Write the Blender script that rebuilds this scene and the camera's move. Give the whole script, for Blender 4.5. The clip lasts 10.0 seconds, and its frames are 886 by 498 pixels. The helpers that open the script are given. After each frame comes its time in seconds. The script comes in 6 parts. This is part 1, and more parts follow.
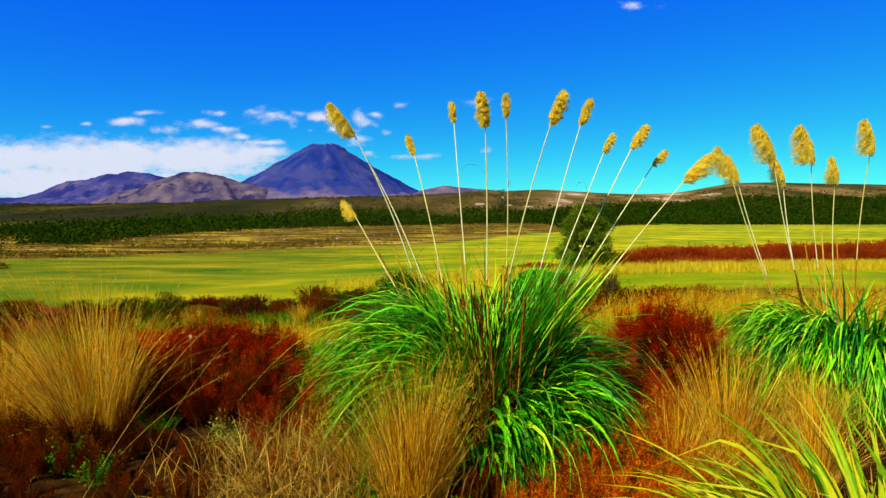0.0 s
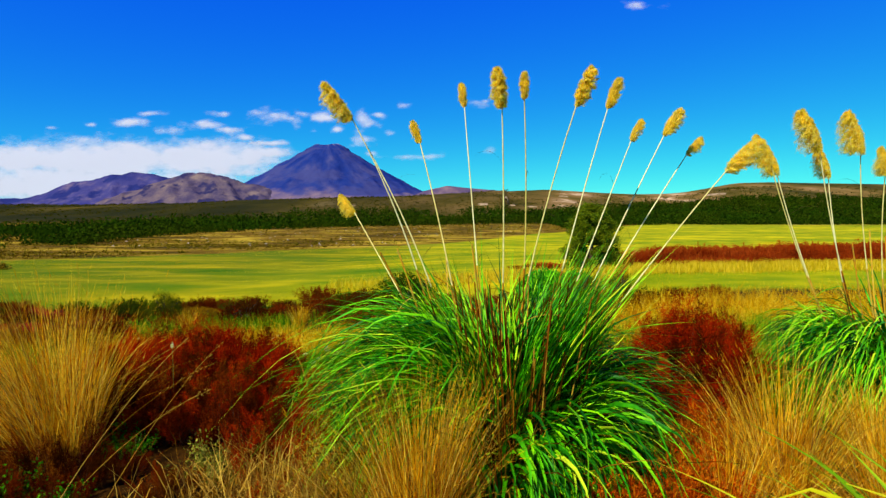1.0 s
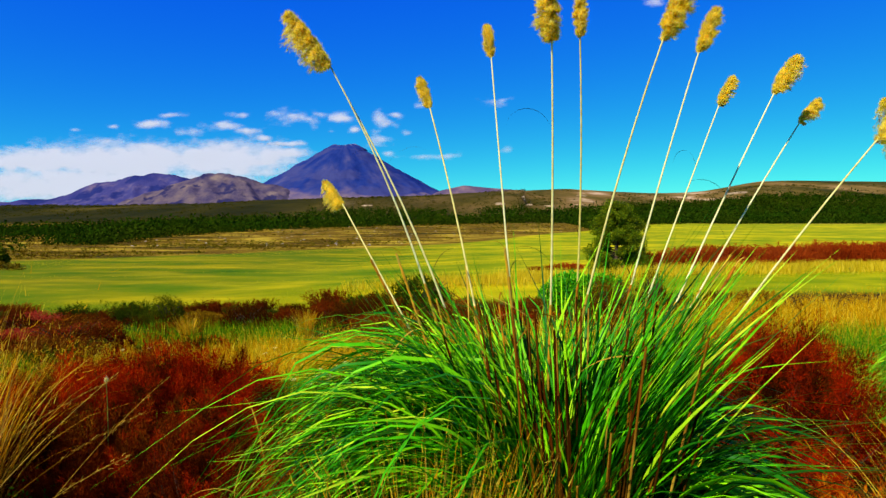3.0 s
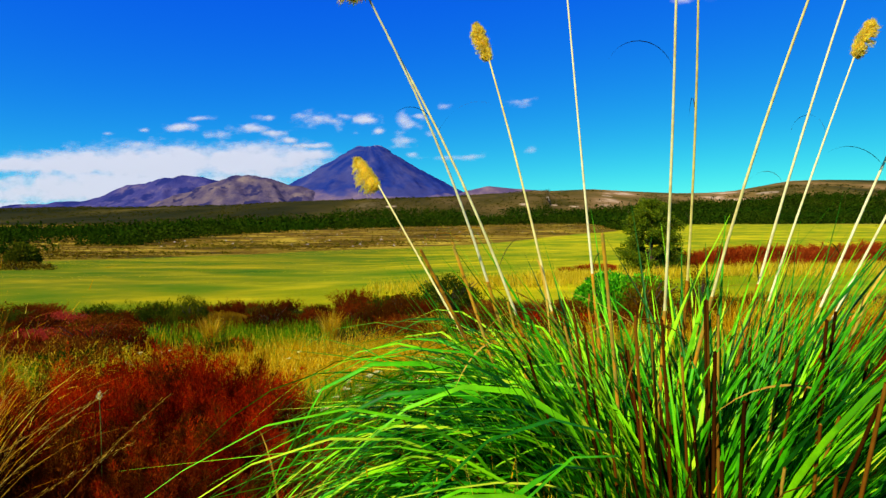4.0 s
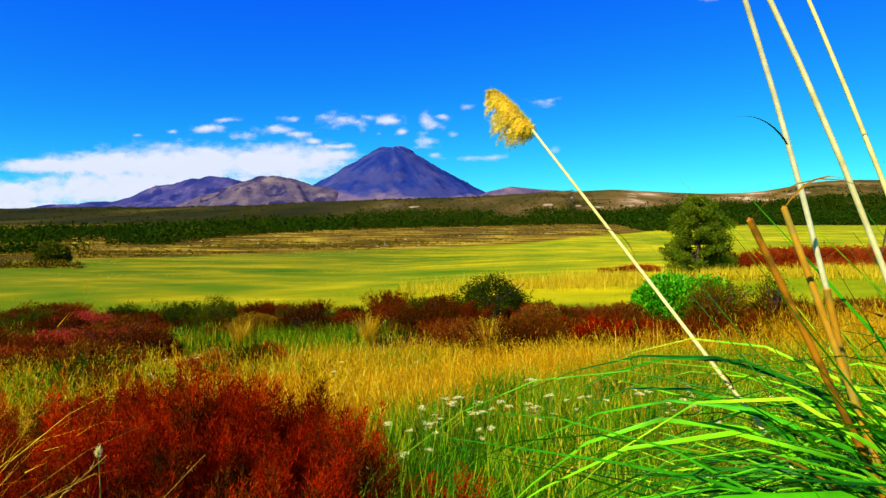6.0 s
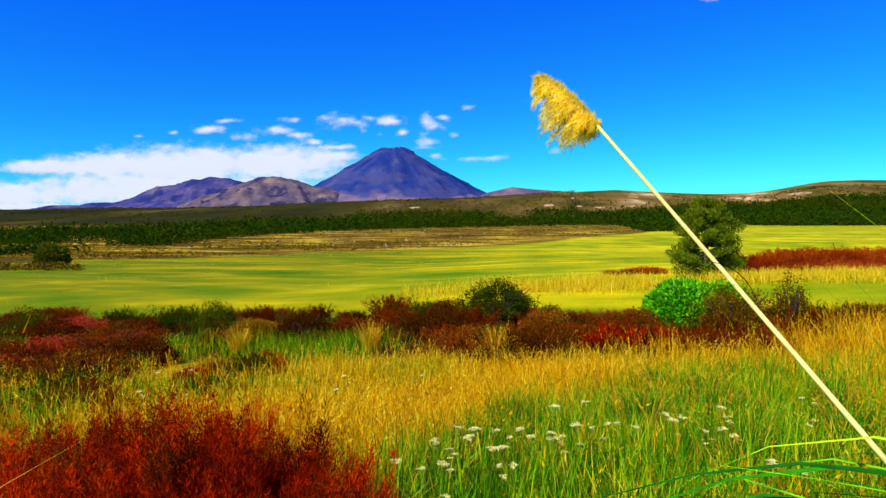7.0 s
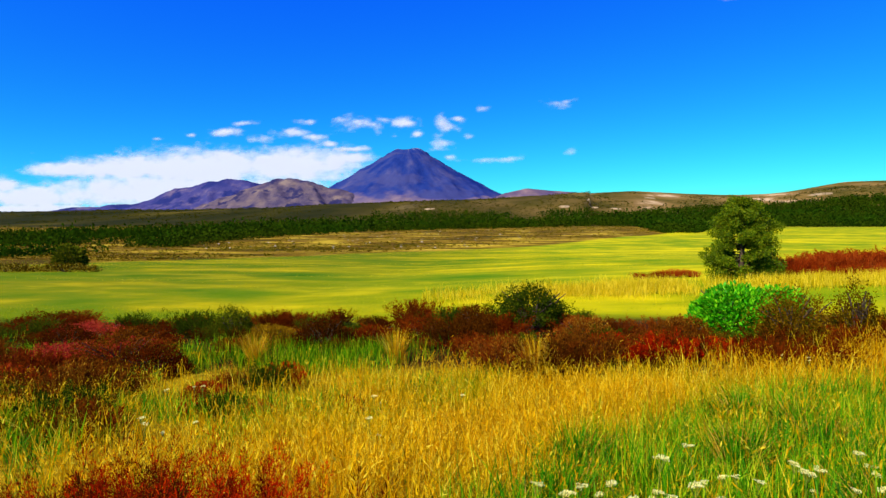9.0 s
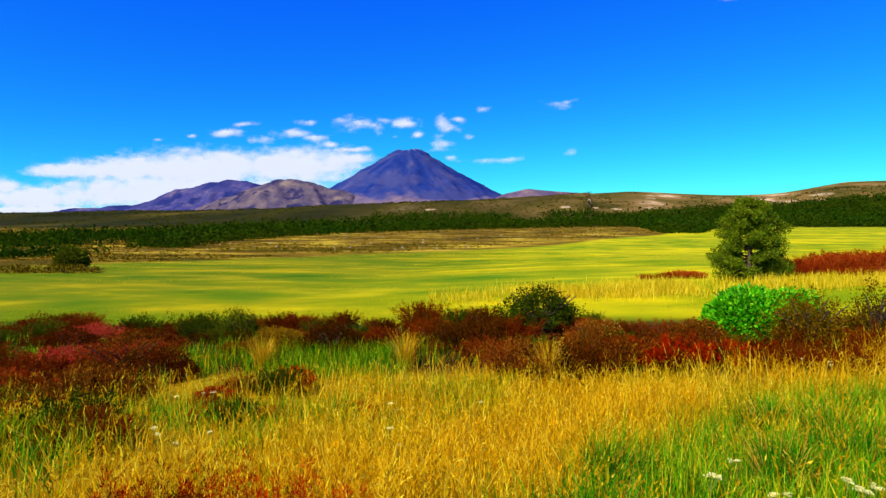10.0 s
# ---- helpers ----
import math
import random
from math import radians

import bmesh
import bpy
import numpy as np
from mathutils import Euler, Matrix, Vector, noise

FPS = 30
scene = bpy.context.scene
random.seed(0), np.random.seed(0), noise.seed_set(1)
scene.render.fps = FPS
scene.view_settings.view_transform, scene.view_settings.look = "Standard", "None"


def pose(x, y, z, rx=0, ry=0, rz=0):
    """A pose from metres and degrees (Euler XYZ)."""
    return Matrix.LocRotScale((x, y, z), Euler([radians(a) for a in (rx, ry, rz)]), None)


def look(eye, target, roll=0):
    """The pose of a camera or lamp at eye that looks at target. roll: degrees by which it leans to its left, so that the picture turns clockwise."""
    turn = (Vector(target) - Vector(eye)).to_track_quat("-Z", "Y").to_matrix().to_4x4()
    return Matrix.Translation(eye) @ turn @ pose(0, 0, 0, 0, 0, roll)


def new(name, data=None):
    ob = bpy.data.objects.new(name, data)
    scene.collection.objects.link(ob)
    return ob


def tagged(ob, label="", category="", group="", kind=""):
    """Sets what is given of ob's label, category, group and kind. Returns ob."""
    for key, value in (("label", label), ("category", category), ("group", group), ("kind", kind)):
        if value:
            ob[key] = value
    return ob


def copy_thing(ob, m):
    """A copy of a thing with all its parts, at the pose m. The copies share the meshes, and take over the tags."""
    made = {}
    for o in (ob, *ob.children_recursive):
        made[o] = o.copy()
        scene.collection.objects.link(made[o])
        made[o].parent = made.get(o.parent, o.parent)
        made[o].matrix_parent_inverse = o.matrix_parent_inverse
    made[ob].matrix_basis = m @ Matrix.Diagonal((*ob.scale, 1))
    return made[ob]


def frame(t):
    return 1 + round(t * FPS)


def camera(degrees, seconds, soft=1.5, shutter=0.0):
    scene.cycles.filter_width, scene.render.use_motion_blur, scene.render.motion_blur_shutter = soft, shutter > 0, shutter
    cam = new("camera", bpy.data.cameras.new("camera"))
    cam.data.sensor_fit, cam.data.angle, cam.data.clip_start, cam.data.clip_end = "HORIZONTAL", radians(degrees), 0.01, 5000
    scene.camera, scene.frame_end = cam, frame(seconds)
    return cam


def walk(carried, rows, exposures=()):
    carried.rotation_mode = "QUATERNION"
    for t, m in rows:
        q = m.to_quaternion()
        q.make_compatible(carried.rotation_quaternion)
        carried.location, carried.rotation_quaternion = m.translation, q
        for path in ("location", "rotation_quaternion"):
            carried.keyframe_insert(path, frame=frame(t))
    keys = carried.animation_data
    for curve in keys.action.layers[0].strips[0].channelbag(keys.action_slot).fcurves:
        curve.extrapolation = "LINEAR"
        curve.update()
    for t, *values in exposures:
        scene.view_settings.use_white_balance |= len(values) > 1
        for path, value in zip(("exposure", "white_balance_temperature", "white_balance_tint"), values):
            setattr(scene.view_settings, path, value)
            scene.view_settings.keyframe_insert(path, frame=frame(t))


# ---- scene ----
cam = camera(75.0, 10.0, 1.4)
# the camera darkens a little before the clump and brightens past it: seconds, stops
EXPOSURES = [(0.0, 0.52), (1.0, 0.47), (2.0, 0.42), (4.5, 0.42), (5.5, 0.60), (7.0, 0.66), (10.0, 0.68)]
PATH = [
    (0, (0.027, 0.054, 1.556), (0.017, 2.05, 1.436), 0.1),
    (0.5, (0.013, 0.26, 1.544), (-0.003, 2.257, 1.424), 0.05),
    (1, (-0.013, 0.509, 1.521), (-0.035, 2.505, 1.402), 0.05),
    (1.5, (-0.024, 0.742, 1.526), (-0.046, 2.738, 1.404), 0.0),
    (2, (0.024, 1.024, 1.526), (-0.006, 3.02, 1.406), 0.0),
    (2.5, (0.031, 1.287, 1.503), (-0.031, 3.282, 1.385), 0.05),
    (2.7, (0.01, 1.385, 1.498), (-0.057, 3.38, 1.378), 0.0),
    (3.8, (-0.158, 2.013, 1.419), (-0.303, 4.004, 1.3), -0.2),
    (4, (-0.203, 2.103, 1.407), (-0.365, 4.093, 1.29), -0.2),
    (4.5, (-0.371, 2.351, 1.363), (-0.576, 4.337, 1.247), -0.2),
    (5, (-0.51, 2.582, 1.331), (-0.737, 4.566, 1.216), -0.1),
    (5.5, (-0.625, 2.792, 1.311), (-0.862, 4.774, 1.198), -0.1),
    (5.7, (-0.672, 2.87, 1.305), (-0.911, 4.852, 1.19), -0.1),
    (6.8, (-0.83, 3.264, 1.344), (-1.069, 5.247, 1.229), -0.1),
    (7, (-0.849, 3.339, 1.355), (-1.091, 5.321, 1.242), -0.15),
    (7.5, (-0.924, 3.529, 1.37), (-1.182, 5.509, 1.257), -0.2),
    (8, (-1.046, 3.717, 1.376), (-1.312, 5.696, 1.264), -0.2),
    (8.5, (-1.136, 3.918, 1.345), (-1.411, 5.896, 1.235), -0.15),
    (9, (-1.209, 4.037, 1.333), (-1.501, 6.013, 1.225), -0.2),
    (9.5, (-1.304, 4.11, 1.33), (-1.602, 6.084, 1.223), -0.2),
    (10, (-1.389, 4.16, 1.348), (-1.683, 6.135, 1.242), -0.25),
]
walk(cam, [(t, look(eye, target, roll)) for t, eye, target, roll in PATH], EXPOSURES)

# ---- world, sun, exposure ----
SUN_FROM = Vector((-0.56, -0.71, 0.86)).normalized()
world = bpy.data.worlds.new("sky")
scene.world = world
world.use_nodes = True
wt = world.node_tree
wt.nodes.clear()
w_out = wt.nodes.new("ShaderNodeOutputWorld")
w_bg = wt.nodes.new("ShaderNodeBackground")
w_sky = wt.nodes.new("ShaderNodeTexSky")
w_sky.sky_type = "NISHITA"
w_sky.sun_disc = False
w_sky.sun_elevation = math.asin(SUN_FROM.z)
w_sky.sun_rotation = math.atan2(SUN_FROM.x, SUN_FROM.y)
w_sky.altitude = 900
w_sky.air_density, w_sky.dust_density, w_sky.ozone_density = 1.0, 0.1, 3.0
# the deep, clear blue of mountain air: each channel of the sky with its own gain and slope
w_sep, w_com = wt.nodes.new("ShaderNodeSeparateColor"), wt.nodes.new("ShaderNodeCombineColor")
wt.links.new(w_sky.outputs["Color"], w_sep.inputs["Color"])
for channel, gain, slope in (("Red", 0.016, 2.0), ("Green", 0.375, 1.4), ("Blue", 6.6, 0.1)):
    w_pow, w_mul = wt.nodes.new("ShaderNodeMath"), wt.nodes.new("ShaderNodeMath")
    w_pow.operation, w_mul.operation = "POWER", "MULTIPLY"
    w_pow.inputs[1].default_value, w_mul.inputs[1].default_value = slope, gain
    wt.links.new(w_sep.outputs[channel], w_pow.inputs[0])
    wt.links.new(w_pow.outputs[0], w_mul.inputs[0])
    wt.links.new(w_mul.outputs[0], w_com.inputs[channel])
w_bg.inputs["Strength"].default_value = 0.08
wt.links.new(w_com.outputs["Color"], w_bg.inputs["Color"])
wt.links.new(w_bg.outputs["Background"], w_out.inputs["Surface"])

sun = new("sun", bpy.data.lights.new("sun", "SUN"))
sun.data.energy, sun.data.angle, sun.data.color = 4.6, radians(0.5), (1.0, 0.95, 0.84)
sun.matrix_world = look(SUN_FROM * 60, (0, 0, 0))


# ---- materials ----
def nodes_of(name):
    m = bpy.data.materials.new(name)
    m.use_nodes = True
    m.node_tree.nodes.clear()
    return m, m.node_tree.nodes, m.node_tree.links


def ramp_node(nd, stops):
    r = nd.new("ShaderNodeValToRGB")
    while len(r.color_ramp.elements) < len(stops):
        r.color_ramp.elements.new(0.5)
    for e, (p, c) in zip(r.color_ramp.elements, stops):
        e.position, e.color = p, (*c, 1)
    return r


def noise_node(nd, lk, vec, scale, detail=3.0, rough=0.55, stretch=None):
    n = nd.new("ShaderNodeTexNoise")
    n.inputs["Scale"].default_value = scale
    n.inputs["Detail"].default_value = detail
    n.inputs["Roughness"].default_value = rough
    if stretch:
        mp = nd.new("ShaderNodeMapping")
        mp.inputs["Scale"].default_value = stretch
        lk.new(vec, mp.inputs["Vector"])
        vec = mp.outputs["Vector"]
    lk.new(vec, n.inputs["Vector"])
    return n


def plant(name, stops, patch=None, patch_scale=1.2, patch_at=0.5, through_light=0.35, rough=0.55, gloss=0.35, grain=60.0, own=None):
    """Leaves and stems: a colour of their own for each blade, fine streaks, and light that passes through.

    With own, the colour varies from plant to plant and only by that share from blade to blade."""
    m, nd, lk = nodes_of(name)
    geo = nd.new("ShaderNodeNewGeometry")
    obi = nd.new("ShaderNodeObjectInfo")
    if own is None:
        add = nd.new("ShaderNodeMath")
        add.operation = "ADD"
        fr = nd.new("ShaderNodeMath")
        fr.operation = "FRACT"
        lk.new(geo.outputs["Random Per Island"], add.inputs[0])
        lk.new(obi.outputs["Random"], add.inputs[1])
        lk.new(add.outputs[0], fr.inputs[0])
    else:
        fr = nd.new("ShaderNodeMix")
        fr.inputs["Factor"].default_value = own
        lk.new(obi.outputs["Random"], fr.inputs["A"])
        lk.new(geo.outputs["Random Per Island"], fr.inputs["B"])
    rp = ramp_node(nd, stops)
    lk.new(fr.outputs[0], rp.inputs["Fac"])
    col = rp.outputs["Color"]
    if patch:
        pn = noise_node(nd, lk, geo.outputs["Position"], patch_scale, 3.0)
        mr = nd.new("ShaderNodeMapRange")
        mr.interpolation_type = "SMOOTHSTEP"
        mr.inputs["From Min"].default_value = patch_at - 0.09
        mr.inputs["From Max"].default_value = patch_at + 0.09
        lk.new(pn.outputs["Fac"], mr.inputs["Value"])
        rp2 = ramp_node(nd, patch)
        lk.new(fr.outputs[0], rp2.inputs["Fac"])
        mx = nd.new("ShaderNodeMix")
        mx.data_type = "RGBA"
        lk.new(mr.outputs["Result"], mx.inputs["Factor"])
        lk.new(col, mx.inputs["A"])
        lk.new(rp2.outputs["Color"], mx.inputs["B"])
        col = mx.outputs["Result"]
    gn = noise_node(nd, lk, geo.outputs["Position"], grain, 2.0)
    gm = nd.new("ShaderNodeMapRange")
    gm.inputs["To Min"].default_value, gm.inputs["To Max"].default_value = 0.65, 1.3
    lk.new(gn.outputs["Fac"], gm.inputs["Value"])
    hv = nd.new("ShaderNodeHueSaturation")
    lk.new(gm.outputs["Result"], hv.inputs["Value"])
    lk.new(col, hv.inputs["Color"])
    bs = nd.new("ShaderNodeBsdfPrincipled")
    bs.inputs["Roughness"].default_value = rough
    bs.inputs["Specular IOR Level"].default_value = gloss
    tr = nd.new("ShaderNodeBsdfTranslucent")
    ms = nd.new("ShaderNodeMixShader")
    ms.inputs[0].default_value = through_light
    out = nd.new("ShaderNodeOutputMaterial")
    lk.new(hv.outputs["Color"], bs.inputs["Base Color"])
    lk.new(hv.outputs["Color"], tr.inputs["Color"])
    lk.new(bs.outputs[0], ms.inputs[1])
    lk.new(tr.outputs[0], ms.inputs[2])
    lk.new(ms.outputs[0], out.inputs["Surface"])
    return m


def mineral(name, stops, scale, rough=0.9, bump=0.5, bump_scale=None, patches=None, patch_scale=1.0, patch_band=(0.5, 0.6), reach=1.0):
    """Rock, bark and soil: noise colours at two scales and a bump."""
    m, nd, lk = nodes_of(name)
    geo = nd.new("ShaderNodeNewGeometry")
    n1 = noise_node(nd, lk, geo.outputs["Position"], scale, 6.0, 0.6)
    rp = ramp_node(nd, stops)
    lk.new(n1.outputs["Fac"], rp.inputs["Fac"])
    col = rp.outputs["Color"]
    if patches:
        n2 = noise_node(nd, lk, geo.outputs["Position"], patch_scale, 4.0)
        mr = nd.new("ShaderNodeMapRange")
        mr.interpolation_type = "SMOOTHSTEP"
        mr.inputs["From Min"].default_value, mr.inputs["From Max"].default_value = patch_band
        lk.new(n2.outputs["Fac"], mr.inputs["Value"])
        mx = nd.new("ShaderNodeMix")
        mx.data_type = "RGBA"
        mx.inputs["B"].default_value = (*patches, 1)
        lk.new(mr.outputs["Result"], mx.inputs["Factor"])
        lk.new(col, mx.inputs["A"])
        col = mx.outputs["Result"]
    bs = nd.new("ShaderNodeBsdfPrincipled")
    bs.inputs["Roughness"].default_value = rough
    bs.inputs["Specular IOR Level"].default_value = 0.03
    bp = nd.new("ShaderNodeBump")
    bp.inputs["Strength"].default_value, bp.inputs["Distance"].default_value = bump, reach
    nb = noise_node(nd, lk, geo.outputs["Position"], bump_scale or scale * 3, 5.0)
    lk.new(nb.outputs["Fac"], bp.inputs["Height"])
    lk.new(bp.outputs["Normal"], bs.inputs["Normal"])
    lk.new(col, bs.inputs["Base Color"])
    out = nd.new("ShaderNodeOutputMaterial")
    lk.new(bs.outputs[0], out.inputs["Surface"])
    return m


def ground_material():
    """Dark soil on the bank, green and straw meadow on the plain, brown heath beyond it, olive grass on the hills, with
    cloud shade put into its colour.
    """
    m, nd, lk = nodes_of("ground")
    geo = nd.new("ShaderNodeNewGeometry")
    pos = geo.outputs["Position"]
    sp = nd.new("ShaderNodeSeparateXYZ")
    lk.new(pos, sp.inputs[0])

    def layer(below, above, value, lo, hi):
        mr = nd.new("ShaderNodeMapRange")
        mr.interpolation_type = "SMOOTHSTEP"
        mr.inputs["From Min"].default_value, mr.inputs["From Max"].default_value = lo, hi
        lk.new(value, mr.inputs["Value"])
        mx = nd.new("ShaderNodeMix")
        mx.data_type = "RGBA"
        lk.new(mr.outputs["Result"], mx.inputs["Factor"])
        lk.new(below, mx.inputs["A"])
        lk.new(above, mx.inputs["B"])
        return mx.outputs["Result"]

    def math_of(op, a, b):
        n = nd.new("ShaderNodeMath")
        n.operation = op
        for k, v in enumerate((a, b)):
            if isinstance(v, float):
                n.inputs[k].default_value = v
            else:
                lk.new(v, n.inputs[k])
        return n.outputs[0]

    def coloured(scale, stops, detail=5.0, stretch=None):
        n = noise_node(nd, lk, pos, scale, detail, 0.6, stretch)
        r = ramp_node(nd, stops)
        lk.new(n.outputs["Fac"], r.inputs["Fac"])
        return r.outputs["Color"]

    soil = coloured(9.0, [(0.3, (0.010, 0.005, 0.0008)), (0.55, (0.045, 0.018, 0.002)), (0.75, (0.12, 0.05, 0.006))])
    def sward(fine_stops, wide_stops):
        mm = nd.new("ShaderNodeMix")
        mm.data_type = "RGBA"
        mm.inputs["Factor"].default_value = 0.5
        lk.new(coloured(0.32, fine_stops, 7.0, (0.6, 1.0, 1.0)), mm.inputs["A"])
        lk.new(coloured(0.09, wide_stops, 8.0, (0.4, 1.0, 1.0)), mm.inputs["B"])
        return mm.outputs["Result"]

    west = sward([(0.35, (0.04, 0.115, 0.0005)), (0.44, (0.10, 0.155, 0.001)), (0.54, (0.195, 0.19, 0.001)), (0.66, (0.48, 0.36, 0.003))], [(0.36, (0.022, 0.09, 0.0005)), (0.45, (0.08, 0.14, 0.001)), (0.54, (0.19, 0.18, 0.001)), (0.64, (0.50, 0.36, 0.003))])
    east = sward([(0.35, (0.07, 0.18, 0.0005)), (0.44, (0.20, 0.26, 0.001)), (0.53, (0.38, 0.35, 0.001)), (0.64, (0.74, 0.57, 0.004))], [(0.37, (0.06, 0.18, 0.0005)), (0.46, (0.19, 0.26, 0.001)), (0.54, (0.38, 0.35, 0.001)), (0.62, (0.72, 0.55, 0.003))])
    heath = coloured(0.12, [(0.36, (0.03, 0.03, 0.001)), (0.45, (0.095, 0.05, 0.002)), (0.54, (0.19, 0.11, 0.004)), (0.63, (0.46, 0.32, 0.02))], 9.0, (0.5, 1.0, 1.0))
    # darkened olive: the cloud shadow on the left hills is put into it
    olive = coloured(0.009, [(0.30, (0.007, 0.009, 0.0003)), (0.45, (0.017, 0.018, 0.0005)), (0.56, (0.036, 0.031, 0.001)), (0.68, (0.085, 0.062, 0.004)), (0.78, (0.30, 0.19, 0.05))], 8.0, (1.0, 0.5, 1.0))
    tawny = coloured(0.010, [(0.34, (0.03, 0.03, 0.002)), (0.44, (0.085, 0.062, 0.006)), (0.53, (0.19, 0.115, 0.022)), (0.60, (0.27, 0.155, 0.045)), (0.655, (0.62, 0.42, 0.20))], 8.0, (1.0, 0.5, 1.0))
    thatch = coloured(6.0, [(0.3, (0.10, 0.06, 0.001)), (0.5, (0.26, 0.17, 0.002)), (0.7, (0.42, 0.30, 0.01))])
    wob = noise_node(nd, lk, pos, 0.12, 4.0).outputs["Fac"]
    wob2 = noise_node(nd, lk, pos, 0.012, 4.0).outputs["Fac"]
    y1 = math_of("ADD", sp.outputs["Y"], math_of("MULTIPLY", wob, 4.0))
    y2 = math_of("ADD", math_of("ADD", sp.outputs["Y"], math_of("MULTIPLY", sp.outputs["X"], -2.0)), math_of("MULTIPLY", wob2, 60.0))
    y3 = math_of("ADD", sp.outputs["Y"], math_of("MULTIPLY", wob2, 120.0))
    col = layer(soil, thatch, y1, 7.2, 8.6)
    col = layer(col, soil, y1, 14.2, 15.2)
    col = layer(col, layer(west, east, sp.outputs["X"], -22.0, 8.0), y1, 18.8, 20.2)
    col = layer(col, heath, y2, 162.0, 172.0)
    col = layer(col, layer(olive, tawny, sp.outputs["X"], -300.0, 350.0), y3, 420.0, 520.0)
    bs = nd.new("ShaderNodeBsdfPrincipled")
    bs.inputs["Roughness"].default_value = 0.95
    bs.inputs["Specular IOR Level"].default_value = 0.02
    bp = nd.new("ShaderNodeBump")
    bp.inputs["Strength"].default_value, bp.inputs["Distance"].default_value = 0.6, 0.12
    lk.new(noise_node(nd, lk, pos, 2.2, 8.0, 0.65, (0.5, 1.0, 1.0)).outputs["Fac"], bp.inputs["Height"])
    lk.new(bp.outputs["Normal"], bs.inputs["Normal"])
    lk.new(col, bs.inputs["Base Color"])
    out = nd.new("ShaderNodeOutputMaterial")
    lk.new(bs.outputs[0], out.inputs["Surface"])
    return m


def cloud_material():
    """Sunlit vapour, thin where its mesh is thin."""
    m, nd, lk = nodes_of("cloud_vapour")
    at = nd.new("ShaderNodeAttribute")
    at.attribute_name = "thickness"
    geo = nd.new("ShaderNodeNewGeometry")
    n = noise_node(nd, lk, geo.outputs["Position"], 0.009, 7.0, 0.62, (1.0, 1.0, 1.8))
    ad = nd.new("ShaderNodeMath")
    ad.operation = "MULTIPLY_ADD"
    ad.inputs[1].default_value, ad.inputs[2].default_value = 0.95, -0.5
    lk.new(n.outputs["Fac"], ad.inputs[0])
    a2 = nd.new("ShaderNodeMath")
    lk.new(at.outputs["Fac"], a2.inputs[0])
    lk.new(ad.outputs[0], a2.inputs[1])
    mr = nd.new("ShaderNodeMapRange")
    mr.interpolation_type = "SMOOTHSTEP"
    mr.inputs["From Min"].default_value, mr.inputs["From Max"].default_value = -0.05, 0.85
    mr.inputs["To Max"].default_value = 0.95
    lk.new(a2.outputs[0], mr.inputs["Value"])
    df = nd.new("ShaderNodeBsdfDiffuse")
    df.inputs["Color"].default_value = (0.45, 0.45, 0.47, 1)
    vm = nd.new("ShaderNodeVectorMath")
    vm.operation = "MULTIPLY_ADD"
    vm.inputs[1].default_value = (0.12, 0.12, 0.12)
    vm.inputs[2].default_value = tuple(SUN_FROM)
    lk.new(geo.outputs["Normal"], vm.inputs[0])
    vn = nd.new("ShaderNodeVectorMath")
    vn.operation = "NORMALIZE"
    lk.new(vm.outputs[0], vn.inputs[0])
    lk.new(vn.outputs[0], df.inputs["Normal"])
    tl = nd.new("ShaderNodeBsdfTranslucent")
    tl.inputs["Color"].default_value = (0.93, 0.93, 0.95, 1)
    md = nd.new("ShaderNodeMixShader")
    md.inputs[0].default_value = 0.15
    lk.new(df.outputs[0], md.inputs[1])
    lk.new(tl.outputs[0], md.inputs[2])
    tp = nd.new("ShaderNodeBsdfTransparent")
    ms = nd.new("ShaderNodeMixShader")
    lk.new(mr.outputs["Result"], ms.inputs[0])
    lk.new(tp.outputs[0], ms.inputs[1])
    lk.new(md.outputs[0], ms.inputs[2])
    out = nd.new("ShaderNodeOutputMaterial")
    lk.new(ms.outputs[0], out.inputs["Surface"])
    return m


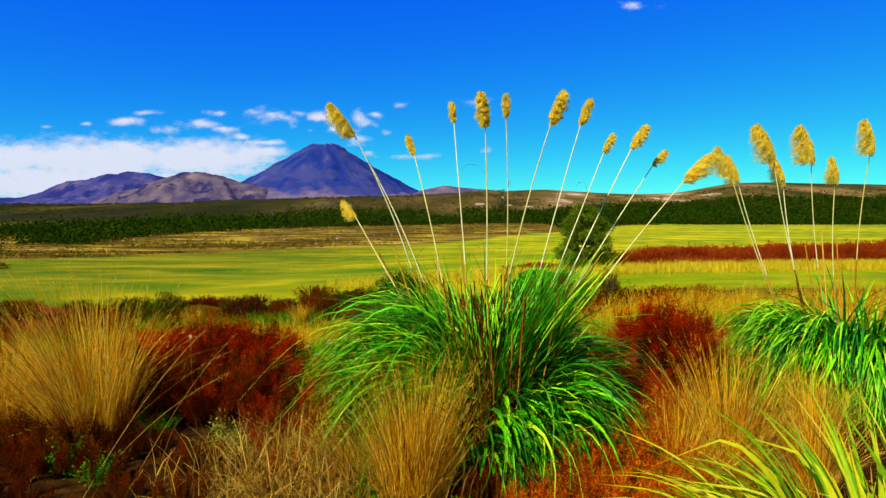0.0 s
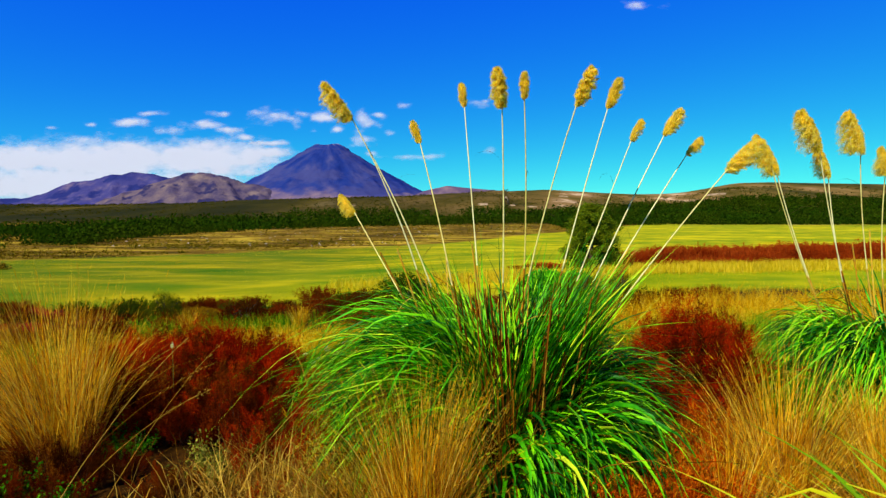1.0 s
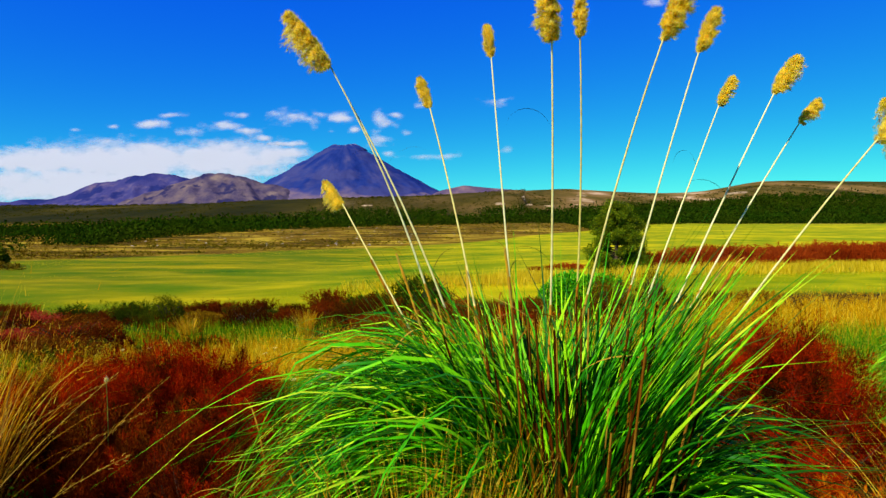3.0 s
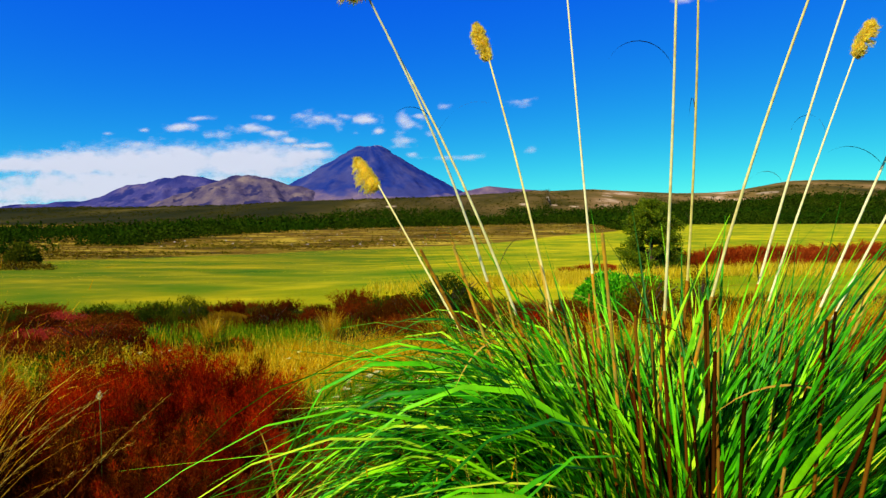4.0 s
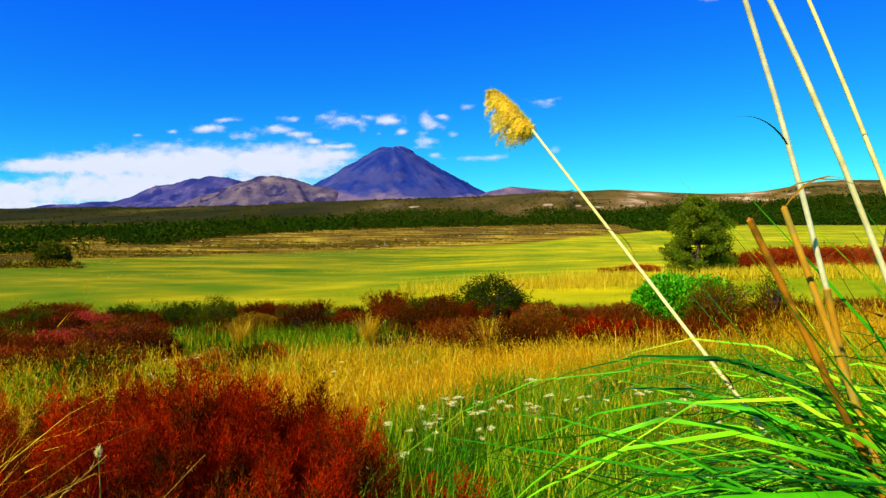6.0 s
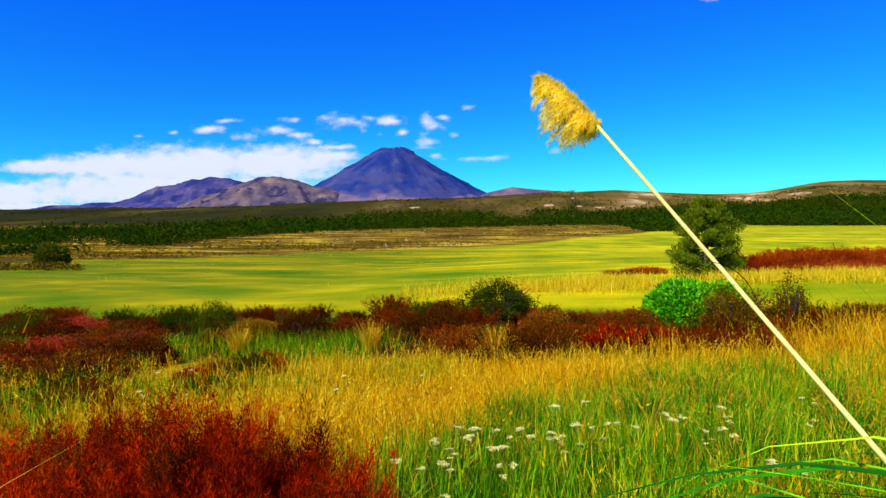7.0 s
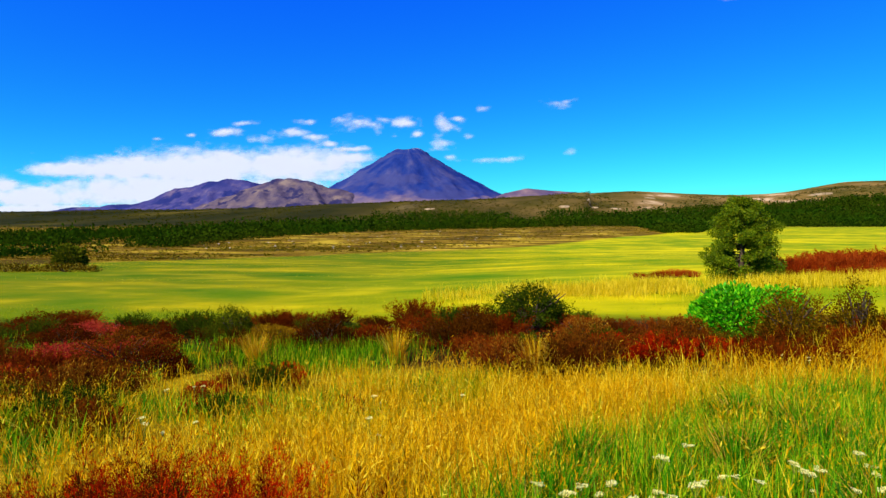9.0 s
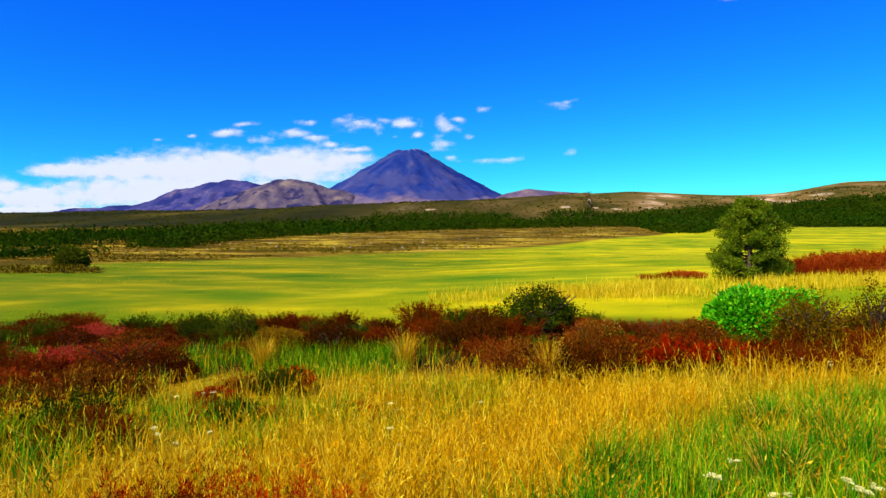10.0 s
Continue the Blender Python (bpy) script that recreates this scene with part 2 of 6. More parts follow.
def cone_material():
    """Dark lava, paler ash in streaks down the fall line, pinkish scree at the crater and brown debris at the foot;
    blue distance haze is put into these colours.
    """
    m, nd, lk = nodes_of("hazed_volcanic_rock")
    geo = nd.new("ShaderNodeNewGeometry")
    off = nd.new("ShaderNodeVectorMath")
    off.operation = "SUBTRACT"
    off.inputs[1].default_value = (-733.0, 3500.0, 0.0)
    lk.new(geo.outputs["Position"], off.inputs[0])
    sp = nd.new("ShaderNodeSeparateXYZ")
    lk.new(off.outputs[0], sp.inputs[0])
    at = nd.new("ShaderNodeMath")
    at.operation = "ARCTAN2"
    lk.new(sp.outputs["Y"], at.inputs[0])
    lk.new(sp.outputs["X"], at.inputs[1])
    co = nd.new("ShaderNodeCombineXYZ")
    lk.new(at.outputs[0], co.inputs["X"])
    lk.new(sp.outputs["Z"], co.inputs["Y"])
    streak = noise_node(nd, lk, co.outputs[0], 3.2, 6.0, 0.6, (1.0, 0.0022, 1.0))
    blot = noise_node(nd, lk, geo.outputs["Position"], 0.006, 5.0, 0.55)

    def band(value, lo, hi):
        mr = nd.new("ShaderNodeMapRange")
        mr.interpolation_type = "SMOOTHSTEP"
        mr.inputs["From Min"].default_value, mr.inputs["From Max"].default_value = lo, hi
        lk.new(value, mr.inputs["Value"])
        return mr.outputs["Result"]

    def blend(fac, a, b):
        mx = nd.new("ShaderNodeMix")
        mx.data_type = "RGBA"
        lk.new(fac, mx.inputs["Factor"])
        lk.new(a, mx.inputs["A"])
        if isinstance(b, tuple):
            mx.inputs["B"].default_value = (*b, 1)
        else:
            lk.new(b, mx.inputs["B"])
        return mx.outputs["Result"]

    def lift(noise, by):
        n = nd.new("ShaderNodeMath")
        n.operation = "MULTIPLY_ADD"
        n.inputs[1].default_value = by
        lk.new(noise.outputs["Fac"], n.inputs[0])
        lk.new(sp.outputs["Z"], n.inputs[2])
        return n.outputs[0]

    # the blue of the lava is distance haze put into the base colour
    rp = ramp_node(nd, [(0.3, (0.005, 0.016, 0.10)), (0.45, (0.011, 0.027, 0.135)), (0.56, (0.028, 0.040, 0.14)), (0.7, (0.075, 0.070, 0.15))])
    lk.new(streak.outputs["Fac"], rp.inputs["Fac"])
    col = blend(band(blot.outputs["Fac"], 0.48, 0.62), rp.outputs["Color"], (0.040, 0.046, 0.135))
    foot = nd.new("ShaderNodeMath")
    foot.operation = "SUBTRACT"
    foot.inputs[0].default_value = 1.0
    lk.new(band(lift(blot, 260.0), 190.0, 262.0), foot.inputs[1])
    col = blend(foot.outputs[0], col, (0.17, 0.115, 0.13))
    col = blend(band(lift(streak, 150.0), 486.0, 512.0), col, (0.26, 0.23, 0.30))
    bs = nd.new("ShaderNodeBsdfPrincipled")
    bs.inputs["Roughness"].default_value = 0.95
    bs.inputs["Specular IOR Level"].default_value = 0.03
    bp = nd.new("ShaderNodeBump")
    bp.inputs["Strength"].default_value, bp.inputs["Distance"].default_value = 0.7, 14.0
    lk.new(streak.outputs["Fac"], bp.inputs["Height"])
    lk.new(bp.outputs["Normal"], bs.inputs["Normal"])
    lk.new(col, bs.inputs["Base Color"])
    out = nd.new("ShaderNodeOutputMaterial")
    lk.new(bs.outputs[0], out.inputs["Surface"])
    return m


M_GROUND = ground_material()
M_CLOUD = cloud_material()
M_CONE = cone_material()
# these three hill rocks carry the blue-violet haze of distance in their colours
M_HILL = mineral("hazed_bare_hill_rock", [(0.3, (0.032, 0.026, 0.065)), (0.46, (0.078, 0.057, 0.08)), (0.58, (0.125, 0.088, 0.088)), (0.74, (0.21, 0.15, 0.11))], 0.012, bump=0.9, bump_scale=0.02, reach=14.0, patches=(0.024, 0.022, 0.062), patch_scale=0.009, patch_band=(0.52, 0.58))
M_FARHILL = mineral("haze_blue_hill_rock", [(0.3, (0.022, 0.026, 0.11)), (0.5, (0.045, 0.042, 0.13)), (0.68, (0.13, 0.095, 0.14))], 0.008, bump=0.9, bump_scale=0.02, reach=14.0, patches=(0.016, 0.022, 0.10), patch_scale=0.007, patch_band=(0.50, 0.58))
M_LOWHILL = mineral("hazed_pinkish_rock", [(0.3, (0.05, 0.037, 0.085)), (0.5, (0.11, 0.072, 0.10)), (0.7, (0.20, 0.125, 0.12))], 0.012, bump=0.8, bump_scale=0.02, reach=12.0)
M_SCAR = mineral("pale_earth", [(0.3, (0.20, 0.13, 0.05)), (0.5, (0.32, 0.22, 0.10)), (0.7, (0.46, 0.34, 0.18))], 0.06, bump=0.5, reach=1.0)
M_BARK = mineral("bark", [(0.3, (0.03, 0.02, 0.012)), (0.7, (0.12, 0.08, 0.05))], 30.0, bump=0.5, reach=0.01)
M_TWIG = mineral("twig_bark", [(0.3, (0.035, 0.014, 0.008)), (0.7, (0.12, 0.05, 0.025))], 40.0, bump=0.3, reach=0.004)
M_STONE = mineral("pale_stone", [(0.3, (0.25, 0.2, 0.14)), (0.7, (0.5, 0.44, 0.34))], 4.0, bump=0.5, reach=0.1)

M_LEAF = plant("arching_leaf", [(0.0, (0.003, 0.04, 0.0005)), (0.28, (0.02, 0.22, 0.0008)), (0.55, (0.075, 0.45, 0.001)), (0.84, (0.27, 0.68, 0.002)), (1.0, (0.64, 0.72, 0.02))], patch=[(0.0, (0.002, 0.03, 0.0004)), (0.5, (0.012, 0.15, 0.0008)), (1.0, (0.14, 0.50, 0.002))], patch_scale=6.0, patch_at=0.56, through_light=0.12, rough=0.42, gloss=0.07, grain=45.0)
M_LEAF_YELLOW = plant("yellowing_leaf", [(0.0, (0.10, 0.34, 0.001)), (0.4, (0.34, 0.56, 0.002)), (0.75, (0.66, 0.62, 0.004)), (1.0, (0.82, 0.66, 0.03))], through_light=0.45, rough=0.5, gloss=0.08, grain=25.0)
M_DEAD = plant("dead_leaf", [(0.0, (0.14, 0.05, 0.0027)), (0.5, (0.42, 0.21, 0.0135)), (1.0, (0.72, 0.46, 0.054))], through_light=0.25, rough=0.6, gloss=0.0)
M_STALK = plant("straw_stalk", [(0.0, (0.72, 0.58, 0.12)), (0.5, (0.82, 0.71, 0.22)), (1.0, (0.90, 0.84, 0.40))], patch=[(0.0, (0.58, 0.44, 0.09)), (0.6, (0.74, 0.62, 0.18)), (1.0, (0.88, 0.79, 0.34))], patch_scale=14.0, patch_at=0.53, through_light=0.1, rough=0.7, gloss=0.0, grain=50.0)
M_SHEATH = plant("dark_sheath", [(0.0, (0.012, 0.014, 0.006)), (0.6, (0.05, 0.045, 0.012)), (1.0, (0.16, 0.11, 0.03))], through_light=0.1, rough=0.7, gloss=0.0)
M_STUB = plant("broken_stalk", [(0.0, (0.42, 0.13, 0.003)), (0.6, (0.58, 0.23, 0.006)), (1.0, (0.64, 0.36, 0.02))], patch=[(0.0, (0.10, 0.028, 0.002)), (0.5, (0.24, 0.12, 0.005)), (1.0, (0.60, 0.44, 0.05))], patch_scale=22.0, patch_at=0.52, through_light=0.05, rough=0.6, gloss=0.06, grain=40.0)
M_PLUME = plant("plume_down", [(0.0, (0.92, 0.58, 0.01)), (0.35, (0.97, 0.76, 0.03)), (0.7, (0.98, 0.90, 0.09)), (1.0, (0.99, 0.97, 0.32))], through_light=0.62, rough=0.7, gloss=0.0, grain=30.0)
M_TUSSOCK = plant("tussock_blade", [(0.0, (0.40, 0.12, 0.001)), (0.25, (0.74, 0.32, 0.003)), (0.6, (0.92, 0.52, 0.008)), (1.0, (0.96, 0.74, 0.05))], through_light=0.5, rough=0.6, gloss=0.0)
M_RED = plant("red_heather", [(0.0, (0.10, 0.006, 0.0005)), (0.4, (0.33, 0.014, 0.001)), (0.8, (0.58, 0.027, 0.0015)), (1.0, (0.56, 0.085, 0.003))], patch=[(0.0, (0.022, 0.006, 0.0008)), (0.6, (0.085, 0.018, 0.0012)), (1.0, (0.22, 0.07, 0.004))], patch_scale=4.2, patch_at=0.545, through_light=0.28, rough=0.8, gloss=0.0, own=0.5)
M_MAROON = plant("maroon_heather", [(0.0, (0.20, 0.020, 0.002)), (0.5, (0.36, 0.042, 0.004)), (1.0, (0.48, 0.10, 0.01))], through_light=0.35, rough=0.8, gloss=0.0, own=0.35)
M_RUST = plant("rust_heather", [(0.0, (0.28, 0.025, 0.0005)), (0.5, (0.64, 0.09, 0.0018)), (1.0, (0.74, 0.26, 0.0054))], through_light=0.35, rough=0.8, gloss=0.0)
M_BROWN = plant("brown_heather", [(0.0, (0.03, 0.011, 0.001)), (0.5, (0.10, 0.026, 0.0015)), (0.85, (0.23, 0.068, 0.004)), (1.0, (0.42, 0.24, 0.015))], patch=[(0.0, (0.07, 0.011, 0.001)), (0.7, (0.21, 0.028, 0.002)), (1.0, (0.34, 0.12, 0.01))], patch_scale=0.9, through_light=0.3, rough=0.8, gloss=0.0, own=0.4)
M_DUSK = plant("dusky_heather", [(0.0, (0.02, 0.007, 0.001)), (0.5, (0.09, 0.020, 0.001)), (0.85, (0.20, 0.048, 0.002)), (1.0, (0.40, 0.18, 0.008))], patch=[(0.0, (0.03, 0.006, 0.001)), (0.7, (0.19, 0.020, 0.001)), (1.0, (0.33, 0.06, 0.004))], patch_scale=1.6, through_light=0.15, rough=0.8, gloss=0.0, own=0.55)
M_PINK = plant("pink_heather", [(0.0, (0.22, 0.012, 0.0054)), (0.5, (0.46, 0.03, 0.0158)), (1.0, (0.55, 0.12, 0.0315))], through_light=0.3, rough=0.8, gloss=0.0, own=0.5)
M_BUSH = plant("bright_bush_leaf", [(0.0, (0.02, 0.18, 0.001)), (0.5, (0.07, 0.46, 0.003)), (1.0, (0.30, 0.68, 0.010))], through_light=0.35, rough=0.45, gloss=0.08)
M_DARKBUSH = plant("dark_bush_leaf", [(0.0, (0.016, 0.032, 0.0014)), (0.5, (0.05, 0.075, 0.0023)), (1.0, (0.13, 0.13, 0.0054))], through_light=0.25, rough=0.7, gloss=0.0, own=0.5)
M_OLIVEBUSH = plant("olive_bush_leaf", [(0.0, (0.07, 0.045, 0.0014)), (0.5, (0.18, 0.095, 0.0027)), (1.0, (0.32, 0.16, 0.0045))], through_light=0.3, rough=0.7, gloss=0.0, own=0.5)
M_TREE = plant("tree_leaf", [(0.0, (0.016, 0.045, 0.001)), (0.5, (0.075, 0.135, 0.0015)), (0.85, (0.21, 0.25, 0.003)), (1.0, (0.36, 0.34, 0.006))], through_light=0.35, rough=0.6, gloss=0.06, own=0.6)
M_FOREST = plant("forest_leaf", [(0.0, (0.010, 0.028, 0.0008)), (0.5, (0.014, 0.040, 0.001)), (1.0, (0.020, 0.050, 0.002))], patch=[(0.0, (0.014, 0.034, 0.0005)), (1.0, (0.034, 0.056, 0.002))], patch_scale=0.02, through_light=0.25, rough=0.8, gloss=0.0, grain=0.5, own=0.6)
M_HEATH = plant("heath_tuft", [(0.0, (0.035, 0.03, 0.001)), (0.45, (0.10, 0.055, 0.002)), (0.75, (0.20, 0.13, 0.005)), (1.0, (0.46, 0.34, 0.03))], patch=[(0.0, (0.03, 0.04, 0.001)), (0.6, (0.11, 0.09, 0.004)), (1.0, (0.30, 0.22, 0.015))], patch_scale=0.03, through_light=0.3, rough=0.8, gloss=0.0, grain=1.0)
M_HILLSCRUB = plant("hill_scrub", [(0.0, (0.018, 0.024, 0.0005)), (0.5, (0.04, 0.042, 0.001)), (1.0, (0.08, 0.06, 0.003))], through_light=0.3, rough=0.8, gloss=0.0, grain=0.5)
M_GOLD = plant("golden_grass_blade", [(0.0, (0.44, 0.19, 0.001)), (0.35, (0.68, 0.35, 0.002)), (0.75, (0.84, 0.53, 0.006)), (1.0, (0.92, 0.74, 0.04))], patch=[(0.0, (0.12, 0.18, 0.001)), (0.45, (0.36, 0.33, 0.002)), (0.8, (0.70, 0.50, 0.006)), (1.0, (0.88, 0.70, 0.06))], patch_scale=0.8, patch_at=0.60, through_light=0.42, rough=0.6, gloss=0.0)
M_GREEN = plant("green_grass_blade", [(0.0, (0.02, 0.12, 0.0005)), (0.4, (0.09, 0.34, 0.001)), (0.72, (0.30, 0.51, 0.002)), (1.0, (0.74, 0.64, 0.015))], patch=[(0.0, (0.008, 0.07, 0.0005)), (0.6, (0.035, 0.24, 0.001)), (1.0, (0.24, 0.48, 0.004))], patch_scale=1.4, patch_at=0.53, through_light=0.42, rough=0.55, gloss=0.06)
M_MEADOW = plant("meadow_blade", [(0.0, (0.07, 0.19, 0.001)), (0.5, (0.20, 0.28, 0.001)), (1.0, (0.46, 0.42, 0.004))], patch=[(0.0, (0.26, 0.26, 0.0015)), (1.0, (0.66, 0.50, 0.015))], patch_scale=0.16, patch_at=0.57, through_light=0.4, rough=0.7, gloss=0.0)
M_PALE = plant("pale_grass_blade", [(0.0, (0.46, 0.34, 0.003)), (0.5, (0.74, 0.55, 0.010)), (1.0, (0.84, 0.66, 0.04))], through_light=0.4, rough=0.7, gloss=0.0)
M_LITTER = plant("dry_litter", [(0.0, (0.04, 0.014, 0.001)), (0.4, (0.14, 0.05, 0.002)), (0.75, (0.36, 0.16, 0.006)), (1.0, (0.68, 0.44, 0.04))], patch=[(0.0, (0.02, 0.007, 0.0006)), (0.7, (0.10, 0.022, 0.0015)), (1.0, (0.28, 0.10, 0.005))], patch_scale=1.3, patch_at=0.46, through_light=0.2, rough=0.8, gloss=0.0)
M_WEED = plant("weed_leaf", [(0.0, (0.012, 0.10, 0.0009)), (0.6, (0.04, 0.26, 0.0023)), (1.0, (0.14, 0.36, 0.0045))], through_light=0.35, rough=0.6, gloss=0.0)
M_LUSH = plant("lush_blade", [(0.0, (0.02, 0.11, 0.001)), (0.5, (0.09, 0.26, 0.002)), (1.0, (0.36, 0.42, 0.006))], through_light=0.42, rough=0.6, gloss=0.0)
M_GREY = plant("grey_green_leaf", [(0.0, (0.08, 0.09, 0.0054)), (0.6, (0.23, 0.23, 0.0158)), (1.0, (0.40, 0.35, 0.0405))], through_light=0.25, rough=0.8, gloss=0.0)
M_PETAL = plant("white_petal", [(0.0, (0.86, 0.76, 0.20)), (0.5, (0.92, 0.86, 0.28)), (1.0, (0.94, 0.90, 0.40))], through_light=0.5, rough=0.6, gloss=0.0)
M_STEM = plant("green_stem", [(0.0, (0.10, 0.16, 0.0067)), (1.0, (0.30, 0.32, 0.0225))], through_light=0.1, rough=0.5)


# ---- mesh tools ----


def mesh_of(name, groups, material):
    """One mesh from (vertices, faces) groups; the faces of a group all have the same number of corners."""
    me = bpy.data.meshes.new(name)
    vs, loops, starts, off, at = [], [], [], 0, 0
    for v, f in groups:
        v, f = np.asarray(v, np.float32).reshape(-1, 3), np.asarray(f, np.int64)
        vs.append(v)
        loops.append((f + off).ravel())
        starts.append(at + np.arange(len(f)) * f.shape[1])
        off += len(v)
        at += f.size
    vs, loops, starts = np.concatenate(vs), np.concatenate(loops), np.concatenate(starts)
    me.vertices.add(len(vs))
    me.vertices.foreach_set("co", vs.ravel())
    me.loops.add(len(loops))
    me.loops.foreach_set("vertex_index", loops.astype(np.int32))
    me.polygons.add(len(starts))
    me.polygons.foreach_set("loop_start", starts.astype(np.int32))
    me.update(calc_edges=True)
    me.validate()
    me.materials.append(material)
    return me


def thing(name, label, category, at=(0, 0, 0), group="", kind=""):
    root = tagged(new(name), label, category, group, kind)
    root.location = at
    return root


def part(name, groups, material, parent, label="", kind=""):
    data = groups if isinstance(groups, bpy.types.Mesh) else mesh_of(name, groups, material)
    ob = tagged(new(name, data), label, kind=kind)
    ob.parent = parent
    return ob


def smooth(me):
    me.polygons.foreach_set("use_smooth", np.ones(len(me.polygons), bool))
    return me


def hash2(ix, iy, seed):
    h = np.sin(ix * 127.1 + iy * 311.7 + seed * 74.7) * 43758.5453
    return h - np.floor(h)


def value_noise(x, y, seed=0):
    x, y = np.asarray(x, float), np.asarray(y, float)
    ix, iy = np.floor(x), np.floor(y)
    fx, fy = x - ix, y - iy
    fx, fy = fx * fx * (3 - 2 * fx), fy * fy * (3 - 2 * fy)
    a, b = hash2(ix, iy, seed), hash2(ix + 1, iy, seed)
    c, d = hash2(ix, iy + 1, seed), hash2(ix + 1, iy + 1, seed)
    return (a * (1 - fx) + b * fx) * (1 - fy) + (c * (1 - fx) + d * fx) * fy


def fbm(x, y, octaves=4, seed=0):
    x, y = np.asarray(x, float), np.asarray(y, float)
    total, amp, norm = 0.0, 1.0, 0.0
    for k in range(octaves):
        total = total + amp * value_noise(x * 2**k, y * 2**k, seed + k * 13)
        norm += amp
        amp *= 0.5
    return total / norm


def arcs(root, az, tilt0, tilt1, length, count, power=1.4):
    """Curves that leave their roots at tilt0 from upright and bend over to tilt1."""
    root, az, tilt0, tilt1, length = (np.asarray(v, float) for v in (root, az, tilt0, tilt1, length))
    s = np.linspace(0, 1, count)
    th = tilt0[:, None] + (tilt1 - tilt0)[:, None] * ((s[1:] + s[:-1]) / 2)[None, :] ** power
    step = (length / (count - 1))[:, None]
    h = np.concatenate([np.zeros((len(az), 1)), np.cumsum(np.sin(th) * step, 1)], 1)
    v = np.concatenate([np.zeros((len(az), 1)), np.cumsum(np.cos(th) * step, 1)], 1)
    return np.stack([root[:, None, 0] + h * np.cos(az)[:, None], root[:, None, 1] + h * np.sin(az)[:, None], root[:, None, 2] + v], 2)


def crooks(root, az, tilt0, tilt1, length, count, turn, sharp=0.26):
    """Curves that rise at tilt0, turn over round the share `turn` of their length and hang at tilt1."""
    s = np.linspace(0, 1, count)
    mid = (s[1:] + s[:-1]) / 2
    q = np.clip((mid[None] - turn[:, None]) / (2 * sharp) + 0.5, 0, 1)
    th = tilt0[:, None] + (tilt1 - tilt0)[:, None] * q * q * (3 - 2 * q)
    step_len = (length / (count - 1))[:, None]
    h = np.concatenate([np.zeros((len(az), 1)), np.cumsum(np.sin(th) * step_len, 1)], 1)
    v = np.concatenate([np.zeros((len(az), 1)), np.cumsum(np.cos(th) * step_len, 1)], 1)
    return np.stack([root[:, None, 0] + h * np.cos(az)[:, None], root[:, None, 1] + h * np.sin(az)[:, None], root[:, None, 2] + v], 2)


def ribbons(curves, az, width, twist=0.0, fold=0.0, blunt=0.25):
    """Blades along the curves, pointed at the tip; with a fold they have a keel."""
    n, k, _ = curves.shape
    s = np.linspace(0, 1, k)
    prof = np.minimum(1, blunt + s * 4) * np.clip((1 - s) * 2.2, 0.04, 1)
    az2 = np.asarray(az) + np.pi / 2
    tw = np.asarray(twist) * np.ones(n)
    side = np.stack([np.cos(az2) * np.cos(tw), np.sin(az2) * np.cos(tw), np.sin(tw)], 1)
    half = (np.asarray(width) * np.ones(n))[:, None] * prof[None, :] / 2
    left = curves - side[:, None, :] * half[..., None]
    right = curves + side[:, None, :] * half[..., None]
    rows = [left, right]
    if fold:
        tan = np.gradient(curves, axis=1)
        nor = np.cross(tan, np.broadcast_to(side[:, None, :], tan.shape))
        nor /= np.linalg.norm(nor, axis=2, keepdims=True) + 1e-9
        rows = [left, curves - nor * (half * fold)[..., None], right]
    c = len(rows)
    v = np.stack(rows, 2).reshape(-1, 3)
    base = (np.arange(n) * k * c)[:, None, None]
    i = (np.arange(k - 1) * c)[None, :, None]
    j = np.arange(c - 1)[None, None, :]
    a = base + i + j
    f = np.stack([a, a + 1, a + c + 1, a + c], 3).reshape(-1, 4)
    return v, f


def spikes(pos, way, length, width, rng):
    """Small pointed leaves, one triangle each."""
    n = len(pos)
    way = way / (np.linalg.norm(way, axis=1, keepdims=True) + 1e-9)
    side = np.cross(way, rng.normal(size=(n, 3)))
    side /= np.linalg.norm(side, axis=1, keepdims=True) + 1e-9
    ln, wd = (np.asarray(length) * np.ones(n))[:, None], (np.asarray(width) * np.ones(n))[:, None]
    v = np.stack([pos - side * wd / 2, pos + side * wd / 2, pos + way * ln], 1).reshape(-1, 3)
    return v, np.arange(n * 3).reshape(-1, 3)


def diamonds(pos, way, length, width, rng, flat=0.0):
    """Leaves with a broad middle: four corners each."""
    n = len(pos)
    way = way / (np.linalg.norm(way, axis=1, keepdims=True) + 1e-9)
    ref = rng.normal(size=(n, 3)) * (1 - flat) + np.array((0, 0, 1.0)) * flat
    side = np.cross(way, ref)
    side /= np.linalg.norm(side, axis=1, keepdims=True) + 1e-9
    ln, wd = (np.asarray(length) * np.ones(n))[:, None], (np.asarray(width) * np.ones(n))[:, None]
    mid = pos + way * ln * 0.45
    v = np.stack([pos, mid - side * wd / 2, pos + way * ln, mid + side * wd / 2], 1).reshape(-1, 3)
    return v, np.arange(n * 4).reshape(-1, 4)


